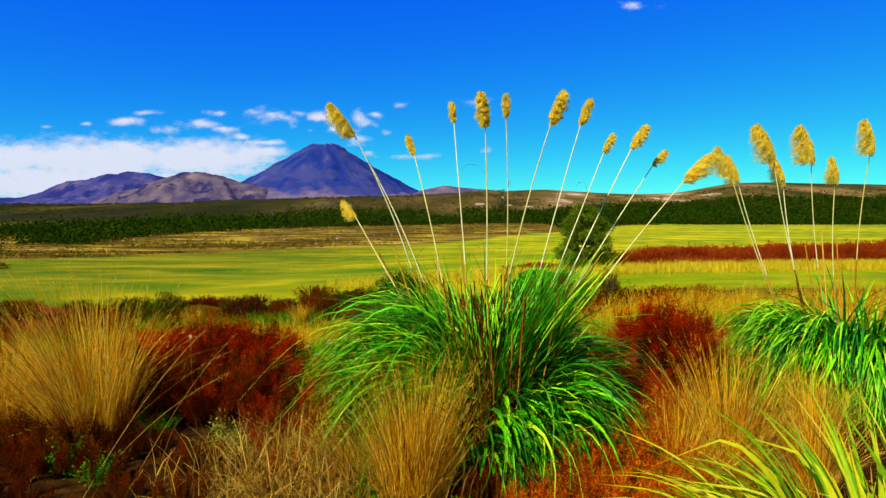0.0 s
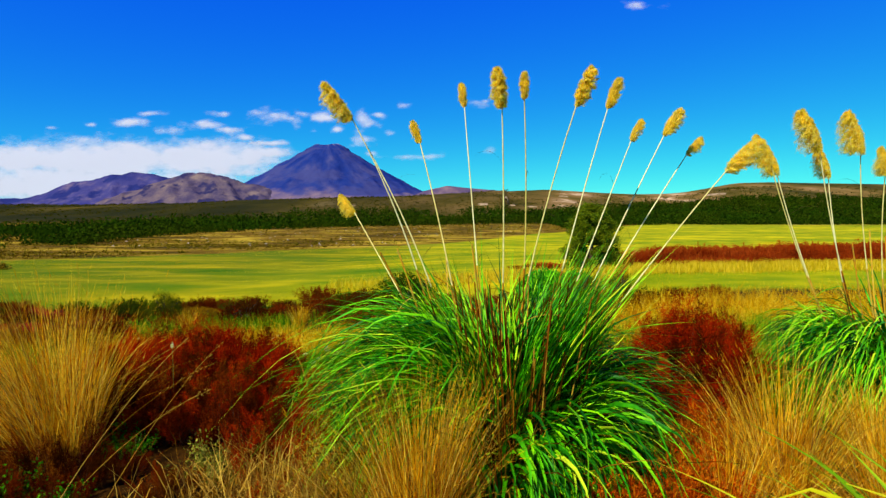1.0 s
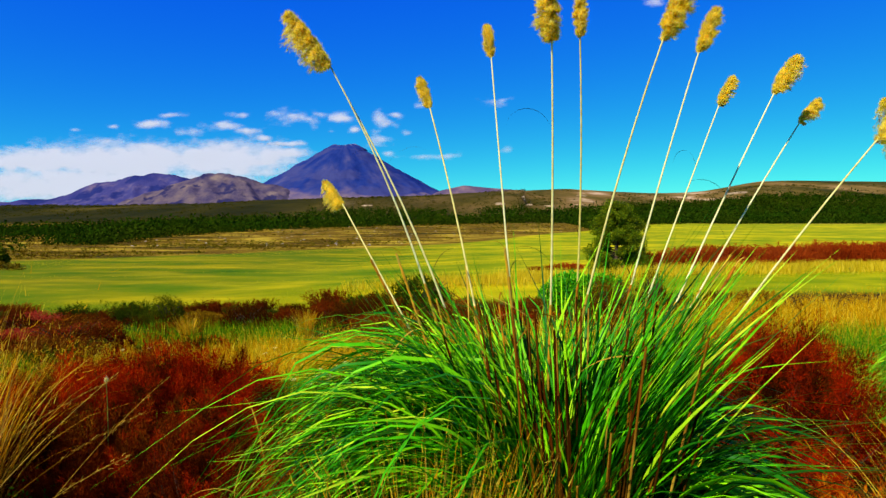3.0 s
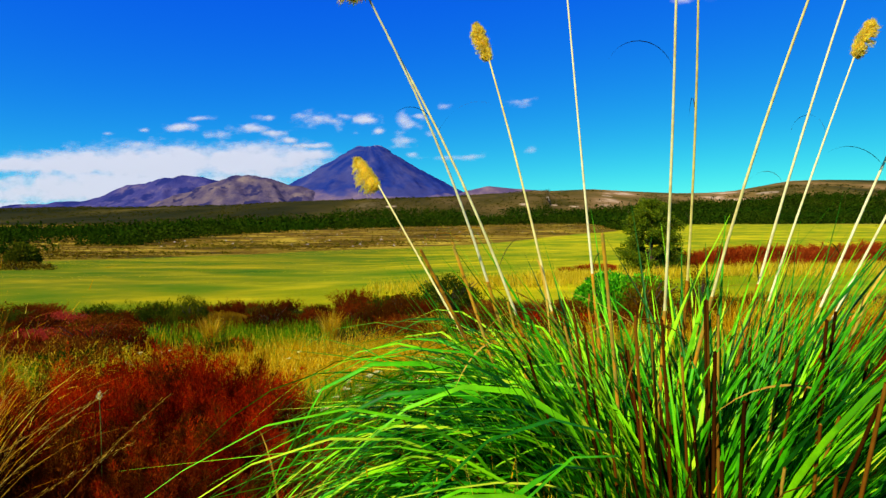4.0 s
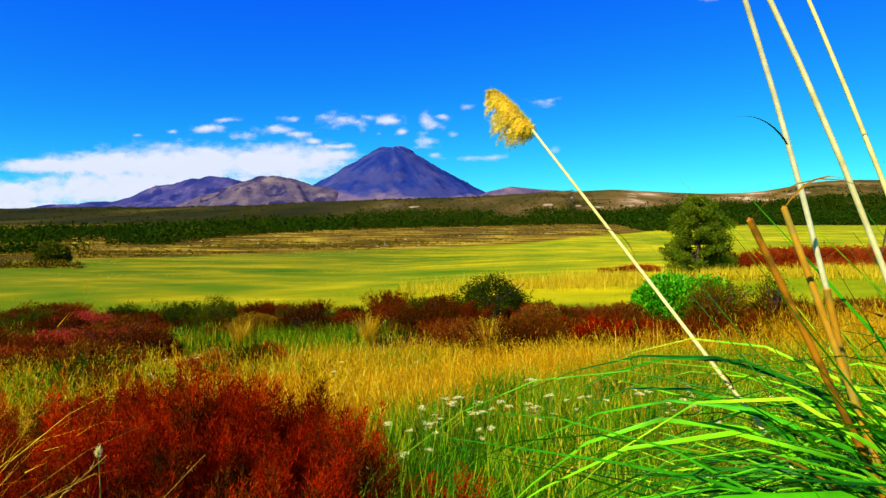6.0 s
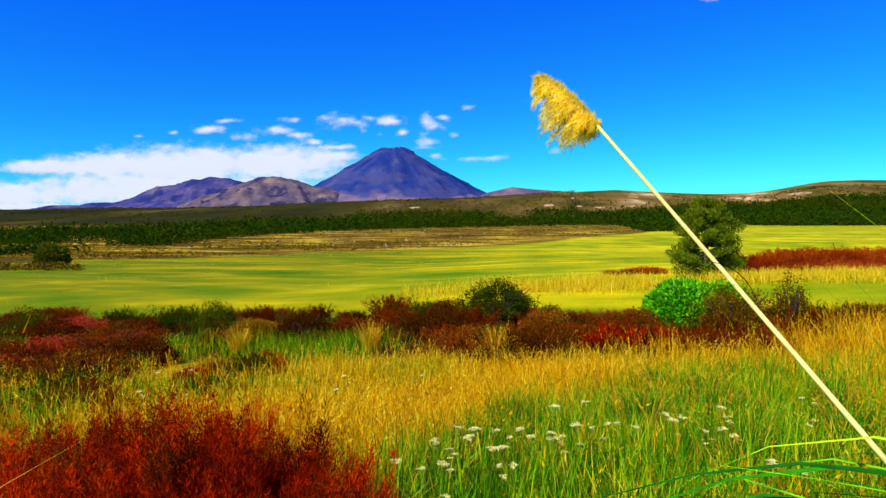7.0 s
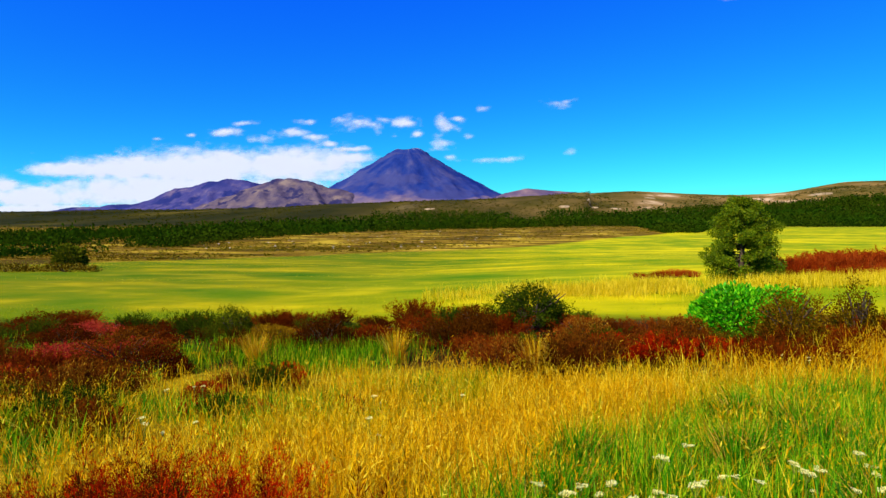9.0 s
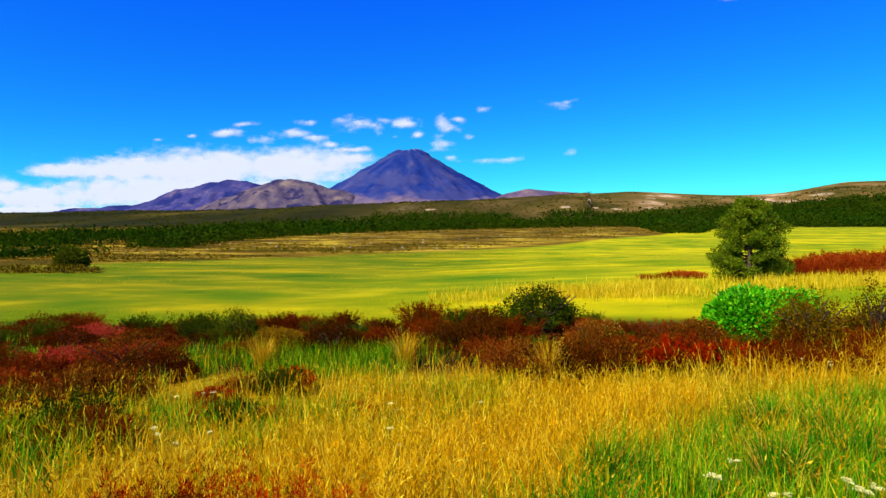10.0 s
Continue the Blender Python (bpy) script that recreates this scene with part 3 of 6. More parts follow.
def tube(points, radii, sides=7):
    p, r = np.asarray(points, float), np.asarray(radii, float) * np.ones(len(points))
    tan = np.gradient(p, axis=0)
    tan /= np.linalg.norm(tan, axis=1, keepdims=True) + 1e-9
    ref = np.array((1.0, 0.13, 0.07)) if abs(tan[0, 0]) < 0.8 else np.array((0.1, 1.0, 0.05))
    u = np.cross(tan, ref)
    u /= np.linalg.norm(u, axis=1, keepdims=True) + 1e-9
    w = np.cross(tan, u)
    a = np.linspace(0, 2 * np.pi, sides, endpoint=False)
    ring = p[:, None, :] + r[:, None, None] * (np.cos(a)[None, :, None] * u[:, None, :] + np.sin(a)[None, :, None] * w[:, None, :])
    v = np.concatenate([ring.reshape(-1, 3), p[-1:] + tan[-1:] * r[-1]])
    i, j = np.meshgrid(np.arange(len(p) - 1), np.arange(sides), indexing="ij")
    a0, a1 = i * sides + j, i * sides + (j + 1) % sides
    f = np.stack([a0, a1, a1 + sides, a0 + sides], 2).reshape(-1, 4)
    top = (len(p) - 1) * sides
    cap = np.stack([top + np.arange(sides), top + (np.arange(sides) + 1) % sides, np.full(sides, len(v) - 1)], 1)
    return [(v, f), (v, cap)]


def bent(a, b, sag, count=10):
    """A stalk's line from a to b, bowed by sag."""
    s = np.linspace(0, 1, count)[:, None]
    return np.asarray(a, float) * (1 - s) + np.asarray(b, float) * s + np.asarray(sag, float) * (4 * s * (1 - s))


# ---- the lie of the land ----
LAND_Y = (-300, -10, 0, 3.5, 5, 6, 7.5, 9.6, 12, 16, 25, 35, 50, 80, 120, 360)
LAND_Z = (0.3, 0.05, 0.0, 0.01, -0.04, -0.13, -0.33, -0.62, -0.88, -1.0, -1.05, -1.5, -2.2, -3.6, -5.0, -5.2)
RISE_A = (-1.6, -1.03, -0.67, -0.446, -0.287, -0.185, -0.038, 0.057, 0.167, 0.24, 0.32, 0.386, 0.435, 0.49, 0.547, 0.8, 1.5)
RISE_T = (0.014, 0.0154, 0.0178, 0.0206, 0.0282, 0.0312, 0.0345, 0.0385, 0.0425, 0.038, 0.034, 0.035, 0.043, 0.053, 0.055, 0.05, 0.03)


def step(v, lo, hi):
    t = np.clip((np.asarray(v, float) - lo) / (hi - lo), 0, 1)
    return t * t * (3 - 2 * t)


def land(x, y):
    """The ground's height."""
    x, y = np.asarray(x, float), np.asarray(y, float)
    z = sum(np.interp(y + d, LAND_Y, LAND_Z) for d in (-0.8, -0.4, 0, 0.4, 0.8)) / 5
    near = step(y, 4, 11) * (1 - step(y, 45, 110))
    z = z + near * np.where(x > 0, 0.04 * np.minimum(x, 9), 0.05 * np.maximum(x, -10))
    z = z + 0.05 * (fbm(x * 0.9, y * 0.9, 3, 5) - 0.5) * step(y, -3, 3) + 0.35 * (fbm(x * 0.05, y * 0.05, 3, 9) - 0.5) * step(y, 40, 120)
    a = x / np.maximum(y, 1.0)
    far = np.where(a < 0.1, 950.0, 1300.0)
    crest = np.interp(a, RISE_A, RISE_T) * far
    s = step(y, 400, far)
    relief = (fbm(x * 0.006, y * 0.006, 5, 3) - 0.5) * 9 * step(y, 420, 800) * (1 - 0.75 * step(y, 880, far))
    return z * (1 - s) + crest * s + relief


def build_ground():
    ys = np.concatenate([np.arange(-300, -10, 20), np.arange(-10, 20, 0.25), np.arange(20, 60, 1.0), np.arange(60, 400, 9), np.arange(400, 1500, 25), np.arange(1500, 4300, 160)])
    xs = 4600 * np.sinh(9 * np.linspace(-1, 1, 221)) / math.sinh(9)
    gx, gy = np.meshgrid(xs, ys)
    v = np.stack([gx, gy, land(gx, gy)], 2).reshape(-1, 3)
    i, j = np.meshgrid(np.arange(len(ys) - 1), np.arange(len(xs) - 1), indexing="ij")
    a = i * len(xs) + j
    f = np.stack([a, a + 1, a + len(xs) + 1, a + len(xs)], 2).reshape(-1, 4)
    ob = new("ground", smooth(mesh_of("ground", [(v, f)], M_GROUND)))
    tagged(ob, "dark heath soil, green-yellow meadow and olive hills", "ground", kind="structure")


build_ground()


def build_relief(name, label, material, cx, cy, half_x, half_y, height, nx, ny, category="mountain"):
    """A mountain or ridge as one relief over its plan; height(x, y) in metres from its own middle."""
    gx, gy = np.meshgrid(np.linspace(-half_x, half_x, nx), np.linspace(-half_y, half_y, ny))
    z = height(gx, gy)
    v = np.stack([gx, gy, z], 2).reshape(-1, 3)
    i, j = np.meshgrid(np.arange(ny - 1), np.arange(nx - 1), indexing="ij")
    a = i * nx + j
    f = np.stack([a, a + 1, a + nx + 1, a + nx], 2).reshape(-1, 4)
    ob = tagged(new(name, smooth(mesh_of(name, [(v, f)], material))), label, category, kind="structure")
    ob.location = (cx, cy, 0)
    return ob


def cone_height(x, y):
    """A steep volcano with a broken crater rim and gullies down its flanks."""
    r, az = np.hypot(x, y), np.arctan2(y, x)
    prof = np.interp(r, (0, 30, 56, 72, 205, 355, 490, 620, 760, 900), (396, 404, 426, 420, 345, 256, 185, 122, 60, 0))
    rim = np.where(r < 130, 10 * np.cos(2 * az + 0.3) * step(r, 30, 80), 0)
    gully = (fbm(az * 5 + 0.004 * x, r * 0.004, 4, 21) - 0.5) * 24 * step(r, 110, 420) + (fbm(x * 0.02, y * 0.02, 4, 4) - 0.5) * 20 * step(r, 60, 200)
    return prof + rim + gully - 5


def hill_height(x, y, along, crest, seed):
    """A bare rounded hill with ravines down its flanks."""
    top = np.interp(x, along, crest) + (fbm(x * 0.014, x * 0, 5, seed) - 0.5) * 34
    fall = 1 - step(np.abs(y + 40 * (fbm(x * 0.004, x * 0, 2, seed + 4) - 0.5)), 10, 480) ** 0.8
    rav = (fbm(x * 0.010 + y * 0.006, y * 0.003, 6, seed + 9) - 0.5) * 150 * step(np.abs(y), 10, 200)
    edge = step(x, along[0], along[0] + 160) * (1 - step(x, along[-1] - 120, along[-1]))
    return (top * fall + rav * fall) * (0.25 + 0.75 * edge) - 12 * (1 - edge)


def far_hill(x, y):
    return hill_height(x, y, (-1204, -579, -350, -165, 0, 125, 316, 593, 865), (58, 97, 188, 214, 246, 221, 172, 120, 79), 31)


def near_hill(x, y):
    return hill_height(x, y, (-612, -424, -226, -96, 0, 126, 312, 404, 567), (71, 89, 161, 199, 216, 194, 141, 102, 72), 57)


def low_height(x, y):
    crest = np.interp(x, (-420, -260, -120, 0, 110, 260, 420, 760), (0, 62, 124, 150, 138, 126, 112, 0))
    return crest * (1 - step(np.abs(y), 5, 330)) + (fbm(x * 0.01, y * 0.01, 4, 8) - 0.5) * 24 * step(np.abs(y), 10, 120)


build_relief("volcano", "steep volcanic cone with a broken crater rim, blue-violet haze in its colour", M_CONE, -733, 3500, 900, 900, cone_height, 220, 200)
build_relief("mountain", "bare hill with dark ravines, blue-violet haze in its colour", M_FARHILL, -1759, 3250, 1234, 520, far_hill, 200, 100)
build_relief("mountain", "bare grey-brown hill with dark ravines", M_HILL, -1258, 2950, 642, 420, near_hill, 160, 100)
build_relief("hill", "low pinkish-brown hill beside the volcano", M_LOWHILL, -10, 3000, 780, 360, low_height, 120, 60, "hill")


def scar(x, y, wide, deep, seed):
    """A bare patch of pale earth lying on a hillside."""
    n = 26
    az = np.linspace(0, 2 * np.pi, n, endpoint=False)
    rad = 0.55 + 0.9 * fbm(np.cos(az) * 1.6 + 5, np.sin(az) * 1.6 + 5, 4, seed)
    rings = []
    for q, up in ((0.35, 0.9), (0.7, 0.8), (1.0, -0.6)):
        px, py = np.cos(az) * rad * wide * q, np.sin(az) * rad * deep * q
        rings.append(np.stack([px, py, land(x + px, y + py) - land(x, y) + up], 1))
    v = np.concatenate([*rings, [(0.0, 0.0, 1.0)]])
    j = np.arange(n)
    k = (j + 1) % n
    side = [np.stack([r * n + j, (r + 1) * n + j, (r + 1) * n + k, r * n + k], 1) for r in (0, 1)]
    ob = new("bare_earth", smooth(mesh_of("bare_earth", [(v, np.concatenate(side)), (v, np.stack([j, k, np.full(n, 3 * n)], 1))], M_SCAR)))
    tagged(ob, "bare patch of pale earth on the hillside", "ground", kind="structure").location = (x, y, float(land(x, y)))


for k, (x, y, w, d) in enumerate(((398, 872, 18, 22), (37, 640, 7, 10), (75, 715, 9, 12), (97, 682, 7, 9), (175, 890, 8, 12), (-118, 684, 8, 8))):
    scar(x, y, w, d, 300 + k)


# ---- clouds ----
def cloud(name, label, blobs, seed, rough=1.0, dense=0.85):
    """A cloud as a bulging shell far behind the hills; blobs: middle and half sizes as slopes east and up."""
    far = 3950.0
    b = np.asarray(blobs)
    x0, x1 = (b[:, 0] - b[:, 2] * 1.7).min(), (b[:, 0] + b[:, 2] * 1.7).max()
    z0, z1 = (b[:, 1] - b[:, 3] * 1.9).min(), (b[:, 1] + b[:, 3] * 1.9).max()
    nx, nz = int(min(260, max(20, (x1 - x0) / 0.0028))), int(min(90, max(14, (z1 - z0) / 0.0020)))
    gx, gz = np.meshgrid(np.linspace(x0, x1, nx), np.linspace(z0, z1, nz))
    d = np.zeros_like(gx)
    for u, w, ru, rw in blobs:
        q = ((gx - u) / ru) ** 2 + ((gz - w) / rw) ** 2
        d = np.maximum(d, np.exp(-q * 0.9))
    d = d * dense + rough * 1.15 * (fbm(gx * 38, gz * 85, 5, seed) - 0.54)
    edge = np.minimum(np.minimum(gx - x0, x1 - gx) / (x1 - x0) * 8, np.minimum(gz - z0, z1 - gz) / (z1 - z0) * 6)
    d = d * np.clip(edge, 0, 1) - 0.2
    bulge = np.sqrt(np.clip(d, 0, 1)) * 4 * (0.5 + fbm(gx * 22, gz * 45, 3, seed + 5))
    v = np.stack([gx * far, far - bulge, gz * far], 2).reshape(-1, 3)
    i, j = np.meshgrid(np.arange(nz - 1), np.arange(nx - 1), indexing="ij")
    a = i * nx + j
    f = np.stack([a, a + 1, a + nx + 1, a + nx], 2).reshape(-1, 4)
    dd = d.ravel()
    keep = dd[f].max(1) > -0.06
    me = smooth(mesh_of(name, [(v, f[keep])], M_CLOUD))
    at = me.attributes.new("thickness", "FLOAT", "POINT")
    at.data.foreach_set("value", np.clip(dd + 0.06, 0, 1).astype(np.float32))
    tagged(new(name, me), label, "cloud", kind="structure")


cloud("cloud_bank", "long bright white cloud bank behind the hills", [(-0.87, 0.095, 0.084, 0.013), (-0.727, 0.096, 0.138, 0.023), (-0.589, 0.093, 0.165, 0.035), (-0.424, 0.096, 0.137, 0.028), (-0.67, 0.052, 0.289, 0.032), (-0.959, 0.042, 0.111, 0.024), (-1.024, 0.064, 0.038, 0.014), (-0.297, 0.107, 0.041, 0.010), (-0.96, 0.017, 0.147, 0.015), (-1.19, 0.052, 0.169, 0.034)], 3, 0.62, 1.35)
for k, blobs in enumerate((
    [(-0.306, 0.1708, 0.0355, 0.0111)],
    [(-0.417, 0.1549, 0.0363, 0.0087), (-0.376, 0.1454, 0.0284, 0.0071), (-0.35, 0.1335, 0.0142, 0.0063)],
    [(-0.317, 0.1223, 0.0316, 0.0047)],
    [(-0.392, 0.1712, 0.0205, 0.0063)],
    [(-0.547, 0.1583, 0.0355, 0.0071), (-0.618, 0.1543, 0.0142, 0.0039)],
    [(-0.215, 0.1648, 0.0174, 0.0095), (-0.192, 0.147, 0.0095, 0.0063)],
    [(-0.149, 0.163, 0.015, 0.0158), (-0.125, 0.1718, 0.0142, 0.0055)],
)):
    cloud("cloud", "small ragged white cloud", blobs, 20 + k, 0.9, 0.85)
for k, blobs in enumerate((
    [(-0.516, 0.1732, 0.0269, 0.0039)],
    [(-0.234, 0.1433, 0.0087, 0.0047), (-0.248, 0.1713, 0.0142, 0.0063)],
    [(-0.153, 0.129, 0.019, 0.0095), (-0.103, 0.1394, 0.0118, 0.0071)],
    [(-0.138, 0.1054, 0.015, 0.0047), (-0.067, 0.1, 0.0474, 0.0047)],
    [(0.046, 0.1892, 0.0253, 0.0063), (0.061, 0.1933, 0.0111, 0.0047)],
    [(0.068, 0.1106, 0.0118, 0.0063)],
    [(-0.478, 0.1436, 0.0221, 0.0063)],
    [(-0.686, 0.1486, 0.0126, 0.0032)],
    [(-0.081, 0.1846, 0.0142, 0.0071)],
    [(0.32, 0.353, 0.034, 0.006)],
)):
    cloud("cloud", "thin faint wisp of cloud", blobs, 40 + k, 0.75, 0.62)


# ---- far vegetation ----
def tufts(centres, size, per, leaf, rng, squash=1.0):
    """Crowns of many small leaf clumps round their centres."""
    n = len(centres)
    d = rng.normal(size=(n, per, 3))
    d /= np.linalg.norm(d, axis=2, keepdims=True)
    rad = rng.uniform(0.35, 1.0, (n, per, 1)) * rng.uniform(0.75, 1.2, (n, per, 1))
    off = d * rad * np.asarray(size)[:, None, None] * np.array((1, 1, squash))
    pos = (centres[:, None, :] + off).reshape(-1, 3)
    way = (d + rng.normal(size=d.shape) * 0.7).reshape(-1, 3)
    ln = np.repeat(np.asarray(size) * leaf, per) * rng.uniform(0.7, 1.3, n * per)
    return diamonds(pos, way, ln, ln * 0.8, rng)


def build_forest():
    rng = np.random.default_rng(5)
    n = 24000
    a = np.concatenate([rng.uniform(-1.25, 0.95, 14000), rng.uniform(0.18, 0.95, 10000)])
    edge = np.interp(a, (-1.25, -1.03, -0.72, -0.45, -0.13, 0.06, 0.17, 0.21, 0.27, 0.3, 0.4, 0.95), (56, 60, 88, 190, 320, 400, 420, 250, 250, 380, 400, 420)) * rng.uniform(0.96, 1.04, n)
    back = np.interp(a, (-1.25, -0.7, -0.45, -0.2, 0.0, 0.18, 0.35, 0.95), (170, 230, 400, 600, 560, 620, 760, 780))
    y = edge + (back - edge) * rng.uniform(0, 1, n) ** 1.3
    x = a * y
    h = np.interp(y, (60, 100, 200, 350, 900), (1.5, 2.2, 3.2, 5.2, 8.0)) * rng.uniform(0.45, 1.15, n) * (1 + 0.5 * (rng.uniform(0, 1, n) < 0.08))
    keep = fbm(x * 0.02, y * 0.02, 3, 2) > np.where(y > edge * 1.2, np.where(a > 0.2, 0.22, 0.36), 0.25)
    x, y, h = x[keep], y[keep], h[keep]
    z = land(x, y)
    g = [tufts(np.stack([x, y, z + h * 0.45], 1), h * 0.5, 14, 0.46, rng, 1.0)]
    g.append(spikes(np.stack([x, y, z - 0.3], 1), np.tile((0.0, 0.0, 1.0), (len(x), 1)), h * 0.7, h * 0.07, rng))
    tagged(new("forest", mesh_of("forest", g, M_FOREST)), "dark green scrub forest along the foot of the hills", "forest", kind="stuff")
    n = 15000
    a = rng.uniform(-1.25, 0.95, n)
    y = rng.uniform(180, 1000, n)
    x = a * y
    keep = (y > np.interp(a, (-1.25, -0.7, -0.45, 0.35), (150, 200, 380, 700))) & (fbm(x * 0.012, y * 0.008, 4, 19) > np.where(a > 0.12, 0.53, 0.46))
    x, y = x[keep], y[keep]
    h = np.interp(y, (180, 1000), (0.6, 2.0)) * rng.uniform(0.4, 1.3, len(x))
    g = [tufts(np.stack([x, y, land(x, y) + h * 0.25], 1), h, 12, 0.6, rng, 0.5)]
    tagged(new("hill_scrub", mesh_of("hill_scrub", g, M_HILLSCRUB)), "low dark olive scrub over the slopes", "scrub", kind="stuff")


def build_heath():
    rng = np.random.default_rng(6)
    n = 16000
    a = rng.uniform(-1.25, 1.0, n)
    y = np.interp(rng.uniform(0, 1, n), (0, 0.25, 0.6, 1), (58, 95, 150, 420))
    x = a * y
    keep = (y - 2.0 * x + 60 * fbm(x * 0.012, y * 0.012, 3, 4) > 168) & (fbm(x * 0.03, y * 0.06, 3, 7) > 0.36)
    x, y = x[keep], y[keep]
    s = np.interp(y, (80, 400), (0.3, 0.85)) * rng.uniform(0.4, 1.3, len(x))
    c = np.stack([x, y, land(x, y) + s * 0.35], 1)
    ob = new("heath", mesh_of("heath", [tufts(c, s, 11, 0.58, rng, 0.5)], M_HEATH))
    tagged(ob, "brown heath tufts between the meadow and the forest", "heath", kind="stuff")
    n = 160
    a = rng.uniform(-0.6, 0.35, n)
    y = rng.uniform(110, 330, n)
    x = a * y
    x, y = x[y - 2 * x > 145], y[y - 2 * x > 145]
    n = len(x)
    s = rng.uniform(0.15, 0.42, n)
    base = np.stack([x, y, land(x, y) + s * 0.15], 1)
    dirs = np.array([(1, 0, 0), (0.3, 0.9, 0), (-0.8, 0.5, 0), (-0.7, -0.7, 0), (0.4, -0.9, 0), (0.1, 0.05, 0.8)])
    v = base[:, None, :] + dirs[None] * s[:, None, None] * rng.uniform(0.6, 1.2, (n, 6, 1))
    f = np.array([(0, 1, 5), (1, 2, 5), (2, 3, 5), (3, 4, 5), (4, 0, 5)])
    ob = new("stones", mesh_of("stones", [(v.reshape(-1, 3), (np.arange(n)[:, None, None] * 6 + f[None]).reshape(-1, 3))], M_STONE))
    tagged(ob, "pale stones scattered over the brown heath", "stones", kind="stuff")


def grass_sheet(name, label, x, y, height, width, material, rng, spread=0.5, count=3, ears=0.0, kind="stuff"):
    """Blades of grass rooted on the land, one object."""
    n = len(x)
    z = land(x, y) - 0.01
    az = rng.uniform(0, 2 * np.pi, n)
    t0 = np.abs(rng.normal(0, spread * 0.45, n))
    c = arcs(np.stack([x, y, z], 1), az, t0, t0 + np.abs(rng.normal(0.3, spread, n)), height, count)
    g = [ribbons(c, az + rng.uniform(-1.2, 1.2, n), width)]
    if ears:
        k = rng.uniform(0, 1, n) < ears
        tip, way = c[k][:, -1], c[k][:, -1] - c[k][:, -2]
        m = len(tip)
        way = way / np.linalg.norm(way, axis=1, keepdims=True)
        for off in (0.0, 0.025, 0.05):
            g.append(diamonds(tip + way * (off - 0.05), way + rng.normal(0, 0.25, (m, 3)), rng.uniform(0.03, 0.055, m), rng.uniform(0.006, 0.011, m), rng))
    ob = new(name, mesh_of(name, g, material))
    return tagged(ob, label, "grass", kind=kind)


def build_meadow():
    rng = np.random.default_rng(8)
    n = 110000
    y = 16.5 + 75 * rng.uniform(0, 1, n) ** 1.9
    x = y * rng.uniform(-1.15, 0.95, n)
    keep = fbm(x * 0.07, y * 0.22, 4, 12) > 0.52
    x, y = x[keep], y[keep]
    grow = np.interp(y, (16, 90), (1, 2.2))
    grass_sheet("meadow_grass", "mown green and yellow grass of the wide meadow", x, y, rng.uniform(0.03, 0.12, len(x)) * grow, rng.uniform(0.012, 0.03, len(x)) * grow, M_MEADOW, rng, 0.6, 2)
    # rougher yellow grass in long streaks and along the far edge
    n = 60000
    y = 20 + 90 * rng.uniform(0, 1, n) ** 1.5
    x = y * rng.uniform(-1.1, 0.8, n)
    edge = np.exp(-(((y - 2.0 * x - 128 + 40 * (fbm(x * 0.05, y * 0.05, 2, 4) - 0.5)) / 12) ** 2))
    keep = (rng.uniform(0, 1, n) < np.maximum(step(fbm(x * 0.05, y * 0.22, 4, 71), 0.58, 0.68), edge)) & (y - 2.0 * x < 150)
    x, y = x[keep], y[keep]
    grow = np.interp(y, (20, 110), (0.8, 2.4))
    grass_sheet("rough_grass", "streaks of rough yellow grass across the meadow", x, y, rng.uniform(0.05, 0.16, len(x)) * grow, rng.uniform(0.012, 0.03, len(x)) * grow, M_PALE, rng, 0.8, 2)
    n = 46000
    x = rng.uniform(-4.5, 22, n)
    y = 22.9 + 0.10 * x + rng.normal(0, 0.8, n) + 1.2 * (fbm(x * 0.3, x * 0, 3, 3) - 0.5)
    keep = rng.uniform(0, 1, n) < np.interp(x, (-3.5, 0, 22), (0.15, 0.8, 1.0)) * step(fbm(x * 0.5, y * 0.5, 3, 9), 0.3, 0.5)
    x, y = x[keep], y[keep]
    grass_sheet("tall_pale_grass", "strip of tall straw-coloured grass in the meadow", x, y, rng.uniform(0.14, 0.46, len(x)), rng.uniform(0.011, 0.024, len(x)), M_PALE, rng, 0.5, 3)


build_forest()
build_heath()
build_meadow()


